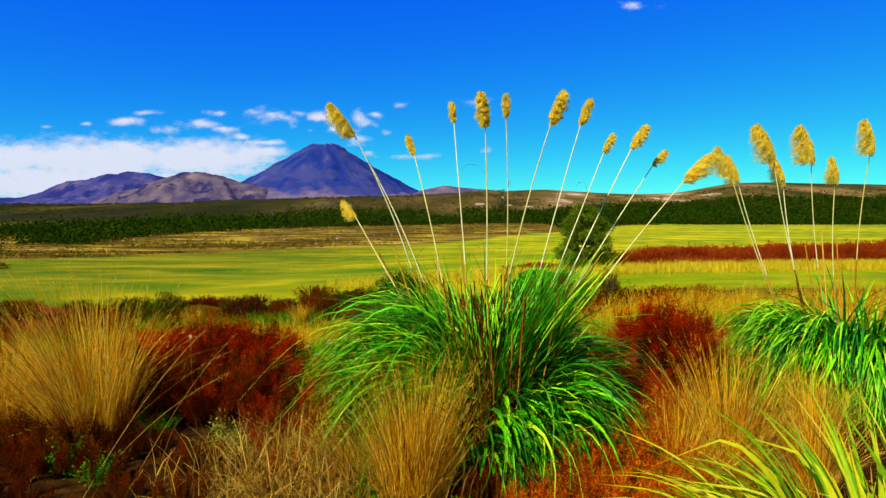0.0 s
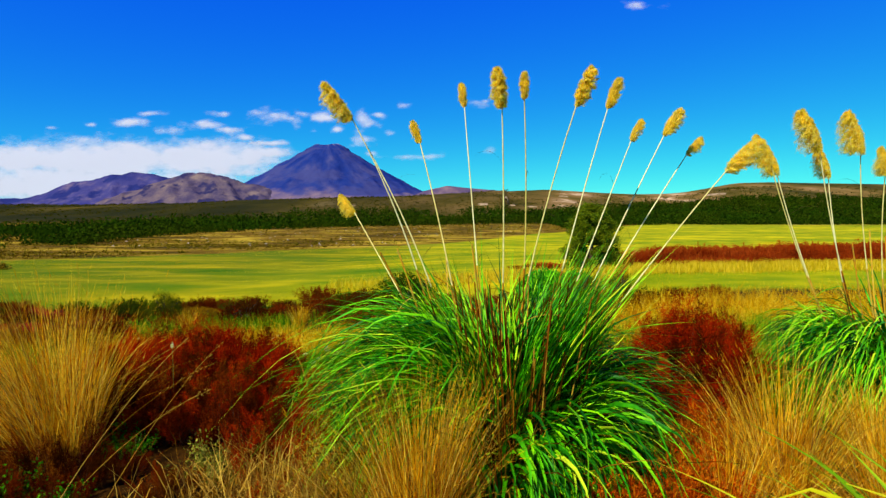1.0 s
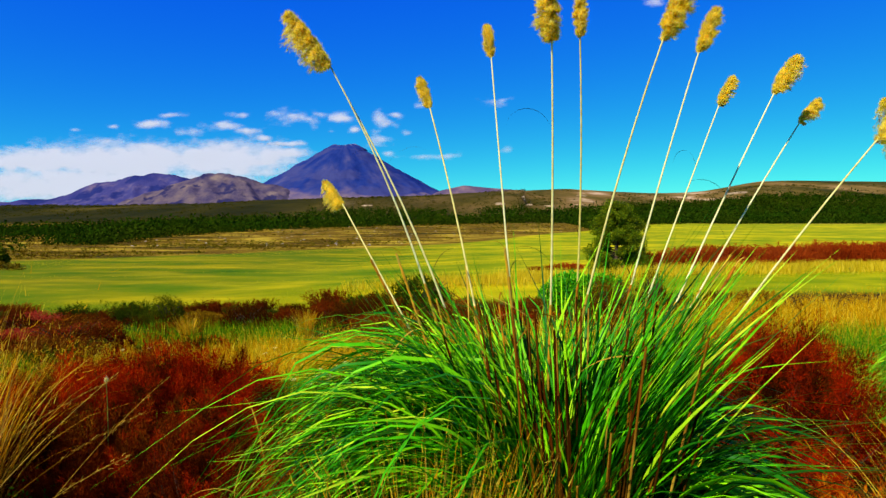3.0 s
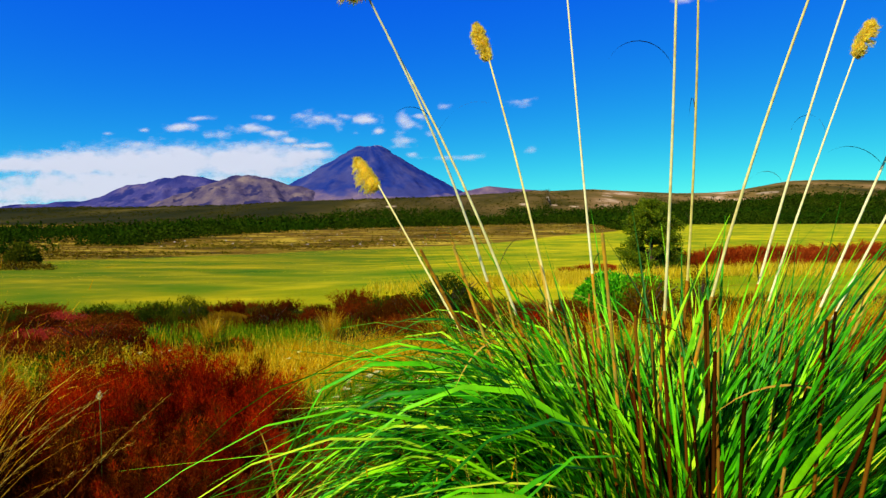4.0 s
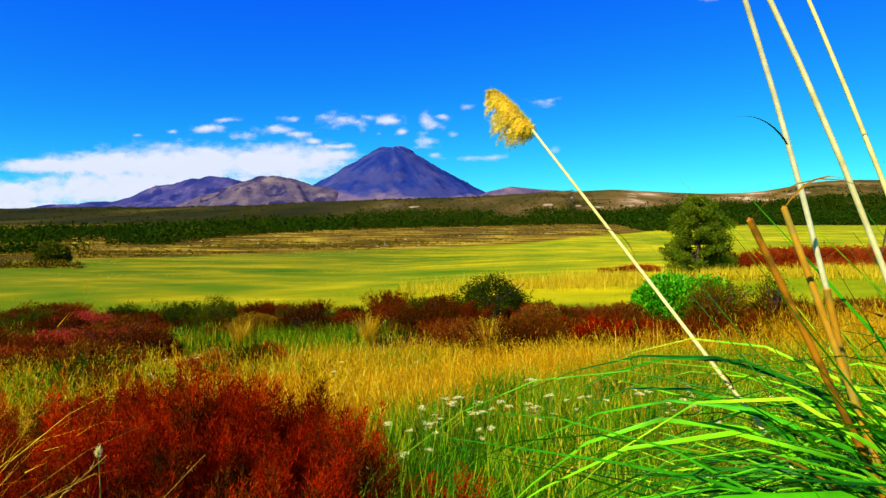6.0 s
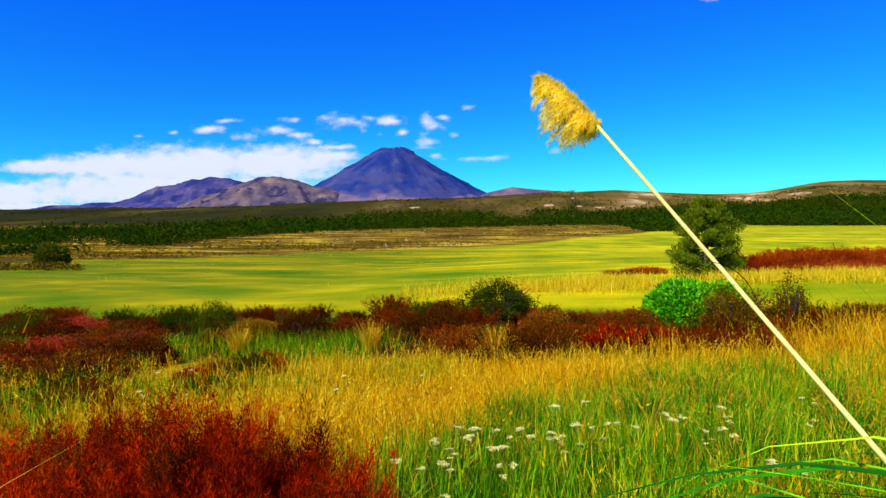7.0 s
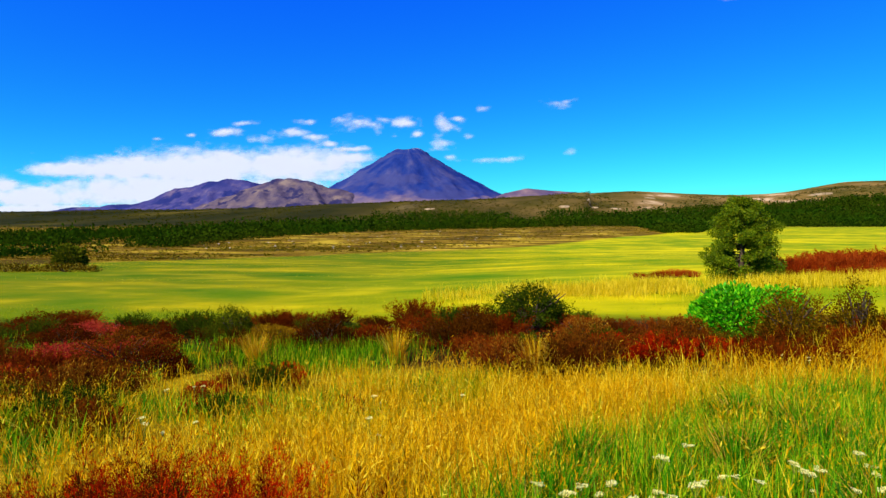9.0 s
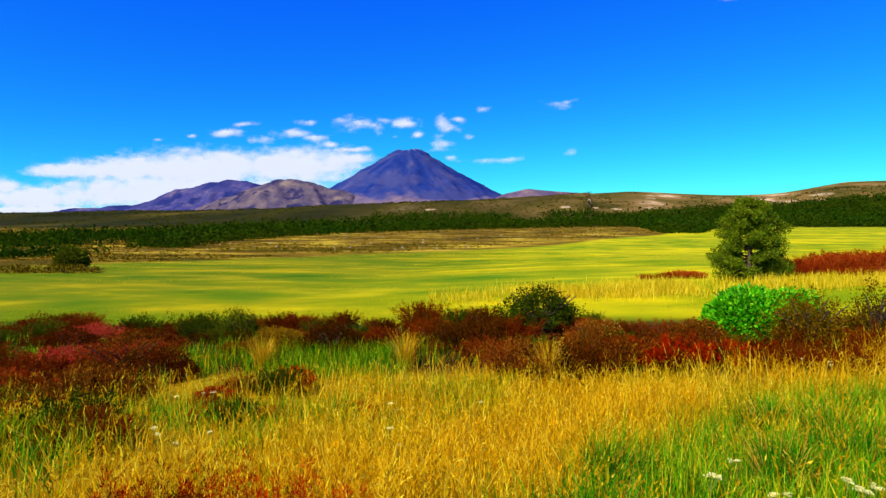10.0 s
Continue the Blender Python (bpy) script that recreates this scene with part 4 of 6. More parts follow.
# ---- shrubs, bushes, the tree ----
def shrub(name, label, at, height, spread, twigs, per, leaf, material, seed, group="", lean=0.55, fine=1.0, spray=0.02, lumps=0):
    """A heather: many upright twigs set with tiny leaves, in a few lumps with gaps between them."""
    rng = np.random.default_rng(seed)
    root = thing(name, label, "shrub", at, group)
    az = rng.uniform(0, 2 * np.pi, twigs)
    rr = np.sqrt(rng.uniform(0, 1, twigs)) * spread
    tall = np.ones(twigs)
    if lumps:
        k = rng.integers(0, lumps, twigs)
        caz, crr = 2.4 * np.arange(lumps), np.sqrt((np.arange(lumps) + 0.3) / lumps) * spread
        px = np.cos(caz)[k] * crr[k] + rng.normal(0, 0.075 * spread, twigs)
        py = np.sin(caz)[k] * crr[k] + rng.normal(0, 0.075 * spread, twigs)
        az, rr = np.arctan2(py, px), np.minimum(np.hypot(px, py), spread)
        tall = rng.uniform(0.72, 1.12, lumps)[k]
    base = np.stack([np.cos(az) * rr * 0.45, np.sin(az) * rr * 0.45, np.full(twigs, -0.02)], 1)
    ln = height * tall * rng.uniform(0.55, 1.08, twigs) * (1 - 0.35 * (rr / spread) ** 2)
    t0 = lean * (rr / spread) * rng.uniform(0.6, 1.3, twigs)
    c = arcs(base, az, t0, t0 * 0.6 + rng.normal(0, 0.12, twigs), ln / np.maximum(0.55, np.cos(t0)), 6)
    part("brushwood", [ribbons(c[:, ::2], az + rng.uniform(0, 3, twigs), 0.006 * fine, rng.uniform(-0.6, 0.6, twigs))], M_TWIG, root, kind="stuff")
    s = rng.uniform(0.22, 1.0, (twigs, per)) ** 0.75 * 4.999
    i = s.astype(int)
    fr = (s - i)[..., None]
    k = np.arange(twigs)[:, None]
    p0, p1 = c[k, i], c[k, i + 1]
    pos = p0 * (1 - fr) + p1 * fr
    tan = p1 - p0
    tan /= np.linalg.norm(tan, axis=2, keepdims=True)
    out = rng.normal(size=pos.shape)
    pos = pos + out * spray * (1.15 - 0.8 * s[..., None] / 5) * (height / 0.5)
    way = tan * rng.uniform(0.6, 1.2, (twigs, per, 1)) + out * 0.38
    part("foliage", [spikes(pos.reshape(-1, 3), way.reshape(-1, 3), leaf * rng.uniform(0.6, 1.3, twigs * per), leaf * 0.16 * fine, rng)], material, root, kind="stuff")
    return root


def place(proto, spots, rng, shrink=(0.85, 1.15)):
    """Copies of a plant over the land: x, y and size."""
    for x, y, s in spots:
        k = s * rng.uniform(*shrink)
        m = pose(x, y, float(land(x, y)), rng.uniform(-5, 5), rng.uniform(-5, 5), rng.uniform(0, 360)) @ Matrix.Diagonal((k * rng.uniform(0.9, 1.25), k * rng.uniform(0.9, 1.25), k, 1))
        copy_thing(proto, m)


def bush(name, label, at, rx, ry, h, leaves, size, material, seed, stems=12, hollow=0.3, lift=0.1, ragged=0.2, group=""):
    """A rounded bush: stems from one foot, leaves over an uneven dome."""
    rng = np.random.default_rng(seed)
    root = thing(name, label, "bush", at, group)
    g = []
    for _ in range(stems):
        a, q = rng.uniform(0, 2 * np.pi), rng.uniform(0.35, 0.9)
        tip = (math.cos(a) * rx * q, math.sin(a) * ry * q, h * rng.uniform(0.55, 0.9))
        g += tube(bent((rng.normal(0, 0.04), rng.normal(0, 0.04), -0.05), tip, (0, 0, h * 0.12), 6), np.linspace(0.02, 0.006, 6) * (h / 0.8), 5)
    part("brushwood", g, M_BARK, root, kind="stuff")
    d = rng.normal(size=(leaves, 3))
    d[:, 2] = np.abs(d[:, 2]) - 0.25
    d /= np.linalg.norm(d, axis=1, keepdims=True)
    az = np.arctan2(d[:, 1], d[:, 0])
    lump = 1 + ragged * (fbm(az * 2.3 + 9, d[:, 2] * 3.5, 4, seed) - 0.5) * 2.2
    rad = lump * (hollow + (1 - hollow) * rng.uniform(0, 1, leaves) ** 0.45)
    pos = np.stack([d[:, 0] * rx * rad, d[:, 1] * ry * rad, lift * h + (d[:, 2] + 0.25) / 1.25 * h * (1 - lift) * rad], 1)
    pos[:, 2] = np.maximum(pos[:, 2], 0.02)
    way = d + rng.normal(0, 0.6, (leaves, 3)) + np.array((0, 0, 0.25))
    ln = size * rng.uniform(0.6, 1.3, leaves)
    part("foliage", [diamonds(pos, way, ln, ln * 0.5, rng)], material, root, kind="stuff")
    return root


def tree(name, label, at, height, radius, seed, leaves=30000, size=0.075):
    """A small broad tree: tapered trunk, limbs in tiers, leaf clumps at their ends."""
    rng = np.random.default_rng(seed)
    root = thing(name, label, "tree", at)
    line = bent((0, 0, -0.15), (0.06, 0.02, height * 0.93), (0.05, -0.03, 0), 9)
    part("trunk", tube(line, np.linspace(0.10, 0.012, 9), 9), M_BARK, root)
    g, clumps = [], []
    for k in range(104):
        q = rng.uniform(0.03, 0.95)
        a = k * 2.4 + rng.normal(0, 0.3)
        reach = radius * np.interp(q, (0, 0.15, 0.35, 0.6, 0.85, 1.0), (0.78, 0.98, 0.97, 0.72, 0.40, 0.08)) * rng.uniform(0.55, 1.14)
        p = line[0] * (1 - q) + line[-1] * q
        tip = p + np.array((math.cos(a) * reach, math.sin(a) * reach, reach * rng.uniform(0.0, 0.35)))
        lm = bent(p, tip, (0, 0, -0.06 * reach), 5)
        g += tube(lm, np.linspace(0.028, 0.006, 5) * (1 - 0.5 * q), 5)
        clumps += [(tip, 1.0), (lm[3], 0.9), (lm[2], 0.7)]
    part("limbwork", g, M_BARK, root, kind="stuff")
    c = np.array([t for t, _ in clumps])
    w = np.array([s for _, s in clumps])
    per = leaves // len(c)
    d = rng.normal(size=(len(c), per, 3))
    d /= np.linalg.norm(d, axis=2, keepdims=True)
    off = d * rng.uniform(0.2, 1, (len(c), per, 1)) * (w[:, None, None] * radius * 0.175) * np.array((1, 1, 0.75))
    pos = (c[:, None] + off).reshape(-1, 3)
    pos[:, 2] = np.maximum(pos[:, 2], 0.05)
    ln = size * rng.uniform(0.6, 1.3, len(pos))
    part("crown", [diamonds(pos, (d + rng.normal(0, 0.5, d.shape)).reshape(-1, 3), ln, ln * 0.55, rng)], M_TREE, root)
    return root


def on_land(x, y, dz=0.0):
    return (x, y, float(land(x, y)) + dz)


tree("tree", "small broad-crowned green tree alone in the meadow", on_land(5.95, 25.0), 3.12, 1.28, 3, 64000, 0.062)
bush("bush", "bright green leafy bush at the meadow's edge", on_land(2.35, 14.7), 0.74, 0.6, 1.0, 9000, 0.085, M_BUSH, 4, hollow=0.5, ragged=0.12)
bush("bush", "bright green leafy bush at the meadow's edge", on_land(3.15, 14.85), 0.52, 0.5, 0.92, 4600, 0.085, M_BUSH, 14, hollow=0.5, ragged=0.15)
bush("bush", "olive-brown thin bush in front of the green one", on_land(3.0, 14.0), 0.62, 0.42, 1.0, 11000, 0.04, M_OLIVEBUSH, 5, stems=16, hollow=0.1, ragged=0.45)
bush("bush", "olive-brown thin bush in front of the green one", on_land(4.0, 14.1), 0.34, 0.36, 1.05, 5000, 0.04, M_OLIVEBUSH, 15, stems=14, hollow=0.1, ragged=0.5)
bush("bush", "dark spreading bush with bare grey stems", on_land(-1.12, 15.5), 0.72, 0.55, 1.04, 10500, 0.046, M_DARKBUSH, 6, stems=26, hollow=0.45, lift=0.3, ragged=0.5)
bush("bush", "dark green round bush far out on the meadow", on_land(-34.6, 42.0), 1.1, 1.0, 1.75, 3400, 0.2, M_DARKBUSH, 7, hollow=0.4)
bush("bush", "low brown scrub round a bush on the meadow", on_land(-31.6, 38.2), 2.6, 1.0, 0.5, 1400, 0.16, M_HEATH, 8, hollow=0.2)
bush("bush", "low brown scrub round a bush on the meadow", on_land(-35.4, 37.4), 2.4, 1.0, 0.45, 1400, 0.16, M_HEATH, 9, hollow=0.2)

# heather along the meadow's edge and in the red bank beyond it
SR = np.random.default_rng(21)
far_red = shrub("heather", "dark red-brown heather at the meadow's edge", on_land(-0.4, 12.9), 0.62, 0.5, 130, 52, 0.054, M_BROWN, 31, "heather at the meadow's edge", 0.95, fine=1.8, spray=0.035)
far_brown = shrub("heather", "dark red-brown heather at the meadow's edge", on_land(-3.8, 17.3), 0.6, 0.55, 130, 52, 0.054, M_BROWN, 32, "heather at the meadow's edge", 1.05, fine=1.8, spray=0.035)
far_rust = shrub("heather", "rust-red heather at the edge of the golden grass", on_land(0.9, 13.1), 0.5, 0.45, 130, 54, 0.049, M_RED, 33, "heather at the meadow's edge", 0.9, fine=1.8, spray=0.03)
far_pink = shrub("heather", "pinkish-red flowering heather among brown heather", on_land(-9.3, 13.4), 0.5, 0.6, 130, 54, 0.049, M_PINK, 34, "heather at the meadow's edge", 1.0, fine=1.8, spray=0.03)
place(far_red, [(-2.2 + 0.42 * k + SR.normal(0, 0.2), 12.9 + SR.normal(0, 0.5), SR.uniform(0.4, 0.85)) for k in range(13)], SR)
place(far_brown, [(-14.5 + 0.45 * k + SR.normal(0, 0.25), 17.0 + SR.normal(0, 0.6), SR.uniform(0.35, 0.68)) for k in range(31)], SR)
place(far_brown, [(-13.5 + 0.6 * k + SR.normal(0, 0.35), 15.4 + SR.normal(0, 0.6), SR.uniform(0.3, 0.62)) for k in range(21)], SR)
place(far_brown, [(-7.1, 17.0, 0.72), (-6.6, 17.2, 0.6), (-7.5, 17.1, 0.6), (-1.7, 15.0, 0.9), (-0.3, 15.2, 0.85), (-2.6, 14.6, 0.8), (-2.0, 15.4, 0.8), (0.4, 14.9, 0.75), (1.0, 14.5, 0.7), (1.5, 14.2, 0.7), (3.6, 13.7, 0.8), (4.3, 14.0, 0.8), (4.9, 14.3, 0.7), (5.5, 14.8, 0.7), (6.2, 15.2, 0.65), (7.0, 15.6, 0.65), (2.7, 13.8, 0.7)], SR)
place(far_red, [(-9.9, 11.2, 0.75), (-9.2, 10.8, 0.7), (-8.1, 10.9, 0.7), (-7.1, 10.6, 0.85), (-6.7, 10.7, 0.9), (-9.4, 12.3, 0.8), (-11.2, 12.8, 1.0), (-8.0, 12.2, 0.8), (-10.4, 12.5, 0.8), (-11.9, 13.4, 0.9)], SR)
place(far_rust, [(0.2, 13.4, 0.9), (1.6, 13.2, 0.8), (0.6, 12.8, 0.7), (1.2, 13.5, 0.8), (2.0, 13.4, 0.7), (-7.4, 9.0, 0.65), (-6.5, 8.6, 0.5), (-5.9, 9.3, 0.42), (-8.2, 9.5, 0.7), (-7.8, 8.7, 0.6), (-4.9, 9.9, 0.36), (-4.1, 9.8, 0.36), (-3.2, 10.2, 0.34)], SR)
place(far_pink, [(-8.7, 13.9, 0.95), (-10.1, 13.2, 0.95), (-9.7, 13.9, 0.9), (-9.0, 13.1, 0.8), (-6.9, 9.8, 0.55)], SR)
bank = shrub("heather", "deep red heather bank behind the straw grass", on_land(8.6, 26.0), 0.64, 0.9, 190, 70, 0.05, M_MAROON, 35, "red heather bank", 1.1, fine=2.2, spray=0.04)
place(bank, [(7.9 + 0.75 * k + SR.normal(0, 0.2), 25.6 + 0.16 * k + SR.normal(0, 0.5), 1.05 + 0.03 * k) for k in range(20)], SR)
place(bank, [(9.5 + 0.85 * k + SR.normal(0, 0.2), 27.2 + 0.16 * k + SR.normal(0, 0.5), 1.2 + 0.03 * k) for k in range(17)], SR)
place(bank, [(3.6, 26.6, 0.45), (4.2, 26.8, 0.5), (4.8, 26.9, 0.45), (3.0, 26.7, 0.35)], SR)

far_olive = shrub("heather", "olive-green shrub among dark heather", on_land(-8.9, 16.4), 0.62, 0.5, 130, 52, 0.054, M_DARKBUSH, 36, "heather at the meadow's edge", 1.0, fine=1.8, spray=0.035)
place(far_olive, [(-10.6, 16.8, 0.8), (-6.0, 16.6, 0.55), (-4.9, 16.2, 0.5), (-3.2, 15.8, 0.5), (-12.8, 16.2, 0.7), (0.0, 14.2, 0.6), (2.0, 13.9, 0.55), (-2.9, 16.4, 0.8), (-9.2, 11.6, 0.6), (-7.9, 16.0, 0.8), (4.6, 14.6, 0.8), (5.8, 15.2, 0.8)], SR)

for proto, share in ((far_brown, 18), (far_red, 12), (far_olive, 14), (far_rust, 6)):
    place(proto, [(SR.uniform(-15, 0.5), SR.uniform(13.2, 17.8), SR.uniform(0.25, 0.55)) for _ in range(share)], SR)
place(bank, [(9.3 + 0.8 * k + SR.normal(0, 0.2), 24.7 + 0.2 * k + SR.normal(0, 0.3), 0.7 + 0.02 * k) for k in range(20)], SR)

for proto, share in ((far_red, 6), (far_rust, 6), (far_brown, 5), (far_olive, 5)):
    place(proto, [(SR.uniform(-9.5, -4.2), SR.uniform(7.6, 12.6), SR.uniform(0.35, 0.75)) for _ in range(share)], SR)

# rounded heather mounds that stand out of the scrub
for k, (x, y, r, h, m, label) in enumerate((
    (-5.1, 14.6, 0.55, 0.62, M_BROWN, "dark red-brown rounded heather mound"), (-2.2, 15.6, 0.5, 0.6, M_BROWN, "dark red-brown rounded heather mound"),
    (-3.2, 15.0, 0.55, 0.5, M_BROWN, "dark red-brown rounded heather mound"), (-4.2, 14.9, 0.45, 0.42, M_BROWN, "dark red-brown rounded heather mound"),
    (-10.8, 14.8, 0.6, 0.55, M_BROWN, "dark red-brown rounded heather mound"), (-9.2, 15.0, 0.7, 0.5, M_BROWN, "dark red-brown rounded heather mound"),
    (-7.6, 15.8, 0.45, 0.75, M_DARKBUSH, "olive upright bush in dark heather"), (-6.4, 15.2, 0.6, 0.42, M_OLIVEBUSH, "olive-brown low bush in dark heather"),
    (-0.2, 14.4, 0.5, 0.5, M_BROWN, "dark red-brown rounded heather mound"), (1.4, 14.2, 0.45, 0.5, M_BROWN, "dark red-brown rounded heather mound"),
    (-8.2, 13.0, 0.85, 0.7, M_BROWN, "dark red-brown rounded heather mound"), (-7.3, 12.6, 0.6, 0.5, M_BROWN, "dark red-brown rounded heather mound"),
    (-11.2, 15.9, 0.8, 0.45, M_PINK, "pinkish heather mound in dark heather"), (-13.2, 16.8, 0.9, 0.5, M_BROWN, "dark red-brown rounded heather mound"), (-5.2, 10.6, 0.3, 0.24, M_MAROON, "low red heather mound in the grass"),
    (-7.9, 11.2, 0.45, 0.36, M_MAROON, "low red heather mound in the grass"), (-6.9, 10.7, 0.5, 0.4, M_BROWN, "dark red-brown rounded heather mound"), (-9.1, 11.6, 0.5, 0.38, M_MAROON, "low red heather mound in the grass"),
)):
    bush("bush", label, on_land(x, y), r, r * 0.9, h, 8000, 0.036, m, 160 + k, stems=14, hollow=0.55, lift=0.05, ragged=0.35, group="mounds in the scrub")

# red heather on the near bank
red = shrub("heather", "feathery deep red heather on the dark soil", on_land(-1.95, 5.2), 0.70, 0.46, 150, 230, 0.023, M_RED, 41, "red heather on the bank", lumps=9)
red_b = shrub("heather", "feathery deep red heather on the dark soil", on_land(-1.5, 4.95), 0.62, 0.44, 140, 230, 0.023, M_RED, 42, "red heather on the bank", 0.7, lumps=8)
brown = shrub("heather", "low brown-red heather with bare twigs", on_land(-2.25, 4.4), 0.5, 0.42, 150, 190, 0.021, M_DUSK, 43, "red heather on the bank", 0.75, lumps=9)
rust = shrub("heather", "rusty orange-red heather beside the tussock", on_land(0.74, 3.08), 0.44, 0.34, 190, 110, 0.032, M_RUST, 44, "red heather on the bank", 0.6)
place(red, [(-2.3, 5.95, 0.78), (-2.7, 6.0, 0.78), (-3.05, 5.95, 0.75), (-2.02, 5.85, 0.68), (-1.9, 5.45, 0.9), (-2.3, 5.5, 0.9), (-1.6, 5.25, 0.85), (-2.6, 5.65, 0.85), (-2.15, 4.95, 0.95), (-1.78, 5.32, 0.92), (-2.12, 5.3, 0.9), (-2.7, 5.4, 0.8), (-3.3, 5.7, 0.75), (-4.1, 5.2, 0.8), (-4.7, 5.5, 0.8), (-3.2, 4.9, 0.7), (1.75, 5.0, 1.2), (2.1, 5.5, 1.15), (2.45, 6.2, 1.2), (3.0, 6.8, 0.95), (-5.4, 6.2, 0.9), (-1.7, 5.5, 0.8), (-1.35, 5.0, 0.85), (-2.45, 5.1, 0.95), (-2.9, 4.9, 0.9), (1.95, 5.0, 1.0), (2.2, 5.9, 1.1)], SR)
place(red_b, [(-0.95, 4.75, 0.7), (-1.1, 5.05, 0.7), (-0.85, 4.45, 0.62), (-1.0, 4.3, 0.6), (-1.25, 4.6, 0.85), (-1.0, 4.15, 0.65), (-0.8, 3.9, 0.72), (-0.62, 3.6, 0.55), (-1.05, 3.75, 0.6), (-1.75, 4.5, 0.85), (-0.85, 3.3, 0.5), (1.5, 4.5, 0.9), (-2.6, 4.6, 0.9), (-3.7, 4.3, 0.9), (-4.5, 4.3, 1.0), (2.8, 5.6, 0.8), (-2.2, 5.7, 0.8), (1.45, 5.3, 0.85)], SR)
place(brown, [(-2.15, 3.62, 0.6), (-2.5, 3.6, 0.68), (-2.3, 3.5, 0.6), (-2.75, 3.65, 0.7), (-1.95, 3.75, 0.5), (-3.3, 3.5, 0.7), (-3.0, 3.0, 0.5), (-2.6, 2.6, 0.5), (-3.0, 3.75, 0.7), (-3.4, 2.6, 0.5), (-4.2, 3.6, 0.8), (-1.35, 3.0, 0.42), (-2.0, 2.75, 0.45), (-2.35, 2.95, 0.5), (-1.7, 3.05, 0.42), (-2.7, 3.1, 0.5), (-1.15, 3.3, 0.4), (-1.95, 3.3, 0.4), (-2.35, 3.4, 0.5), (-1.5, 3.45, 0.38), (-2.7, 3.55, 0.55), (-1.1, 3.75, 0.42), (0.02, 3.0, 0.42), (0.25, 2.95, 0.5), (0.42, 3.05, 0.5), (1.25, 3.9, 0.8), (-2.5, 4.35, 0.9), (-1.35, 4.25, 0.85), (-1.75, 4.4, 0.9), (-2.1, 4.5, 0.95)], SR)
place(rust, [(0.95, 3.12, 1.0), (1.18, 3.05, 0.9), (0.7, 2.85, 0.8), (1.15, 3.45, 0.9), (1.5, 3.75, 0.85), (0.45, 2.75, 0.7), (1.0, 2.75, 0.8)], SR)


# ---- tussocks and grasses ----
def tussock(label, at, length, blades, seed, lean=0.0, lean_az=0.0, spread=0.62, width=0.0042, material=None, group="golden tussocks"):
    """A tussock: hundreds of fine blades from one foot, the outer ones bending over."""
    rng = np.random.default_rng(seed)
    root = thing("tussock", label, "grass", at, group)
    az = rng.uniform(0, 2 * np.pi, blades)
    q = np.sqrt(rng.uniform(0, 1, blades))
    base = np.stack([np.cos(az) * q * 0.17 * length, np.sin(az) * q * 0.17 * length, np.full(blades, -0.02)], 1)
    az2 = az + rng.normal(0, 0.35, blades)
    t0 = q * spread * rng.uniform(0.3, 1.3, blades)
    t1 = t0 + rng.uniform(-0.05, 0.7, blades) + 0.5 * (q > 0.85) * rng.uniform(0, 1.4, blades)
    c = arcs(base, az2, t0, t1, length * rng.uniform(0.4, 1.15, blades), 7, 1.6)
    s = np.linspace(0, 1, 7)[None, :, None]
    bow = rng.normal(0, 0.11, blades) * length * (0.5 + q)
    c = c + s**1.8 * (bow[:, None] * np.stack([-np.sin(az2), np.cos(az2), rng.normal(0, 0.3, blades)], 1))[:, None, :]
    c = c + s**1.5 * length * lean * np.array((math.cos(lean_az), math.sin(lean_az), -0.15))
    k = rng.uniform(0, 1, blades) < 0.78
    part("foliage", [ribbons(c[k], az2[k], width * rng.uniform(0.6, 1.3, k.sum()), rng.uniform(-0.7, 0.7, k.sum()))], material or M_TUSSOCK, root, kind="stuff")
    e = rng.uniform(0, 1, blades) < 0.2
    way = c[e][:, -1] - c[e][:, -3]
    part("chaff", [spikes(c[e][:, -1] - way * f, way + rng.normal(0, 0.3, way.shape) * np.linalg.norm(way, axis=1, keepdims=True), length * 0.05, width * 0.9, rng) for f in (0.0, 0.25, 0.5)], M_TUSSOCK, root, kind="stuff")
    part("dead_foliage", [ribbons(c[~k], az2[~k] + 1.2, width, rng.uniform(-0.7, 0.7, (~k).sum()))], M_DEAD, root, "grey-brown dead blades", "stuff")
    return root


tussock("tall golden tussock with long arching blades", on_land(-2.44, 3.98), 1.16, 1350, 51, 0.14, 3.3, 0.42, 0.0034)
tussock("golden tussock leaning over dark heather", on_land(-3.05, 4.0), 0.85, 900, 52, 0.12, 2.9, 0.5, 0.0042)
tussock("upright golden tussock in front of the green clump", on_land(-0.14, 2.95), 0.86, 1050, 53, 0.03, 1.3, 0.2, 0.0036)
tussock("golden tussock with fine upright blades", on_land(1.66, 3.36), 0.84, 720, 54, 0.05, 2.0, 0.26)
tussock("thin golden tussock beside rusty heather", on_land(1.28, 3.1), 0.6, 420, 55, 0.1, 0.3, 0.5)
tussock("thin golden tussock beside rusty heather", on_land(1.62, 3.2), 0.58, 600, 56, 0.1, 1.0, 0.55)
tussock("golden tussock with fine upright blades", on_land(2.55, 3.95), 0.55, 700, 57, 0.05, 2.4, 0.4)
tussock("golden tussock with fine upright blades", on_land(2.1, 3.25), 0.6, 700, 58, 0.08, 2.4, 0.5)
tussock("low straw tussock with dead blades", on_land(-0.42, 3.2), 0.5, 380, 59, 0.2, 3.3, 0.8)
tussock("yellow tussock at the edge of the heather", on_land(-3.4, 13.4), 0.6, 420, 61, 0, 0, 0.26, 0.008, M_GOLD)
tussock("yellow tussock at the edge of the heather", on_land(-5.9, 13.4), 0.6, 420, 62, 0, 0, 0.26, 0.008, M_GOLD)
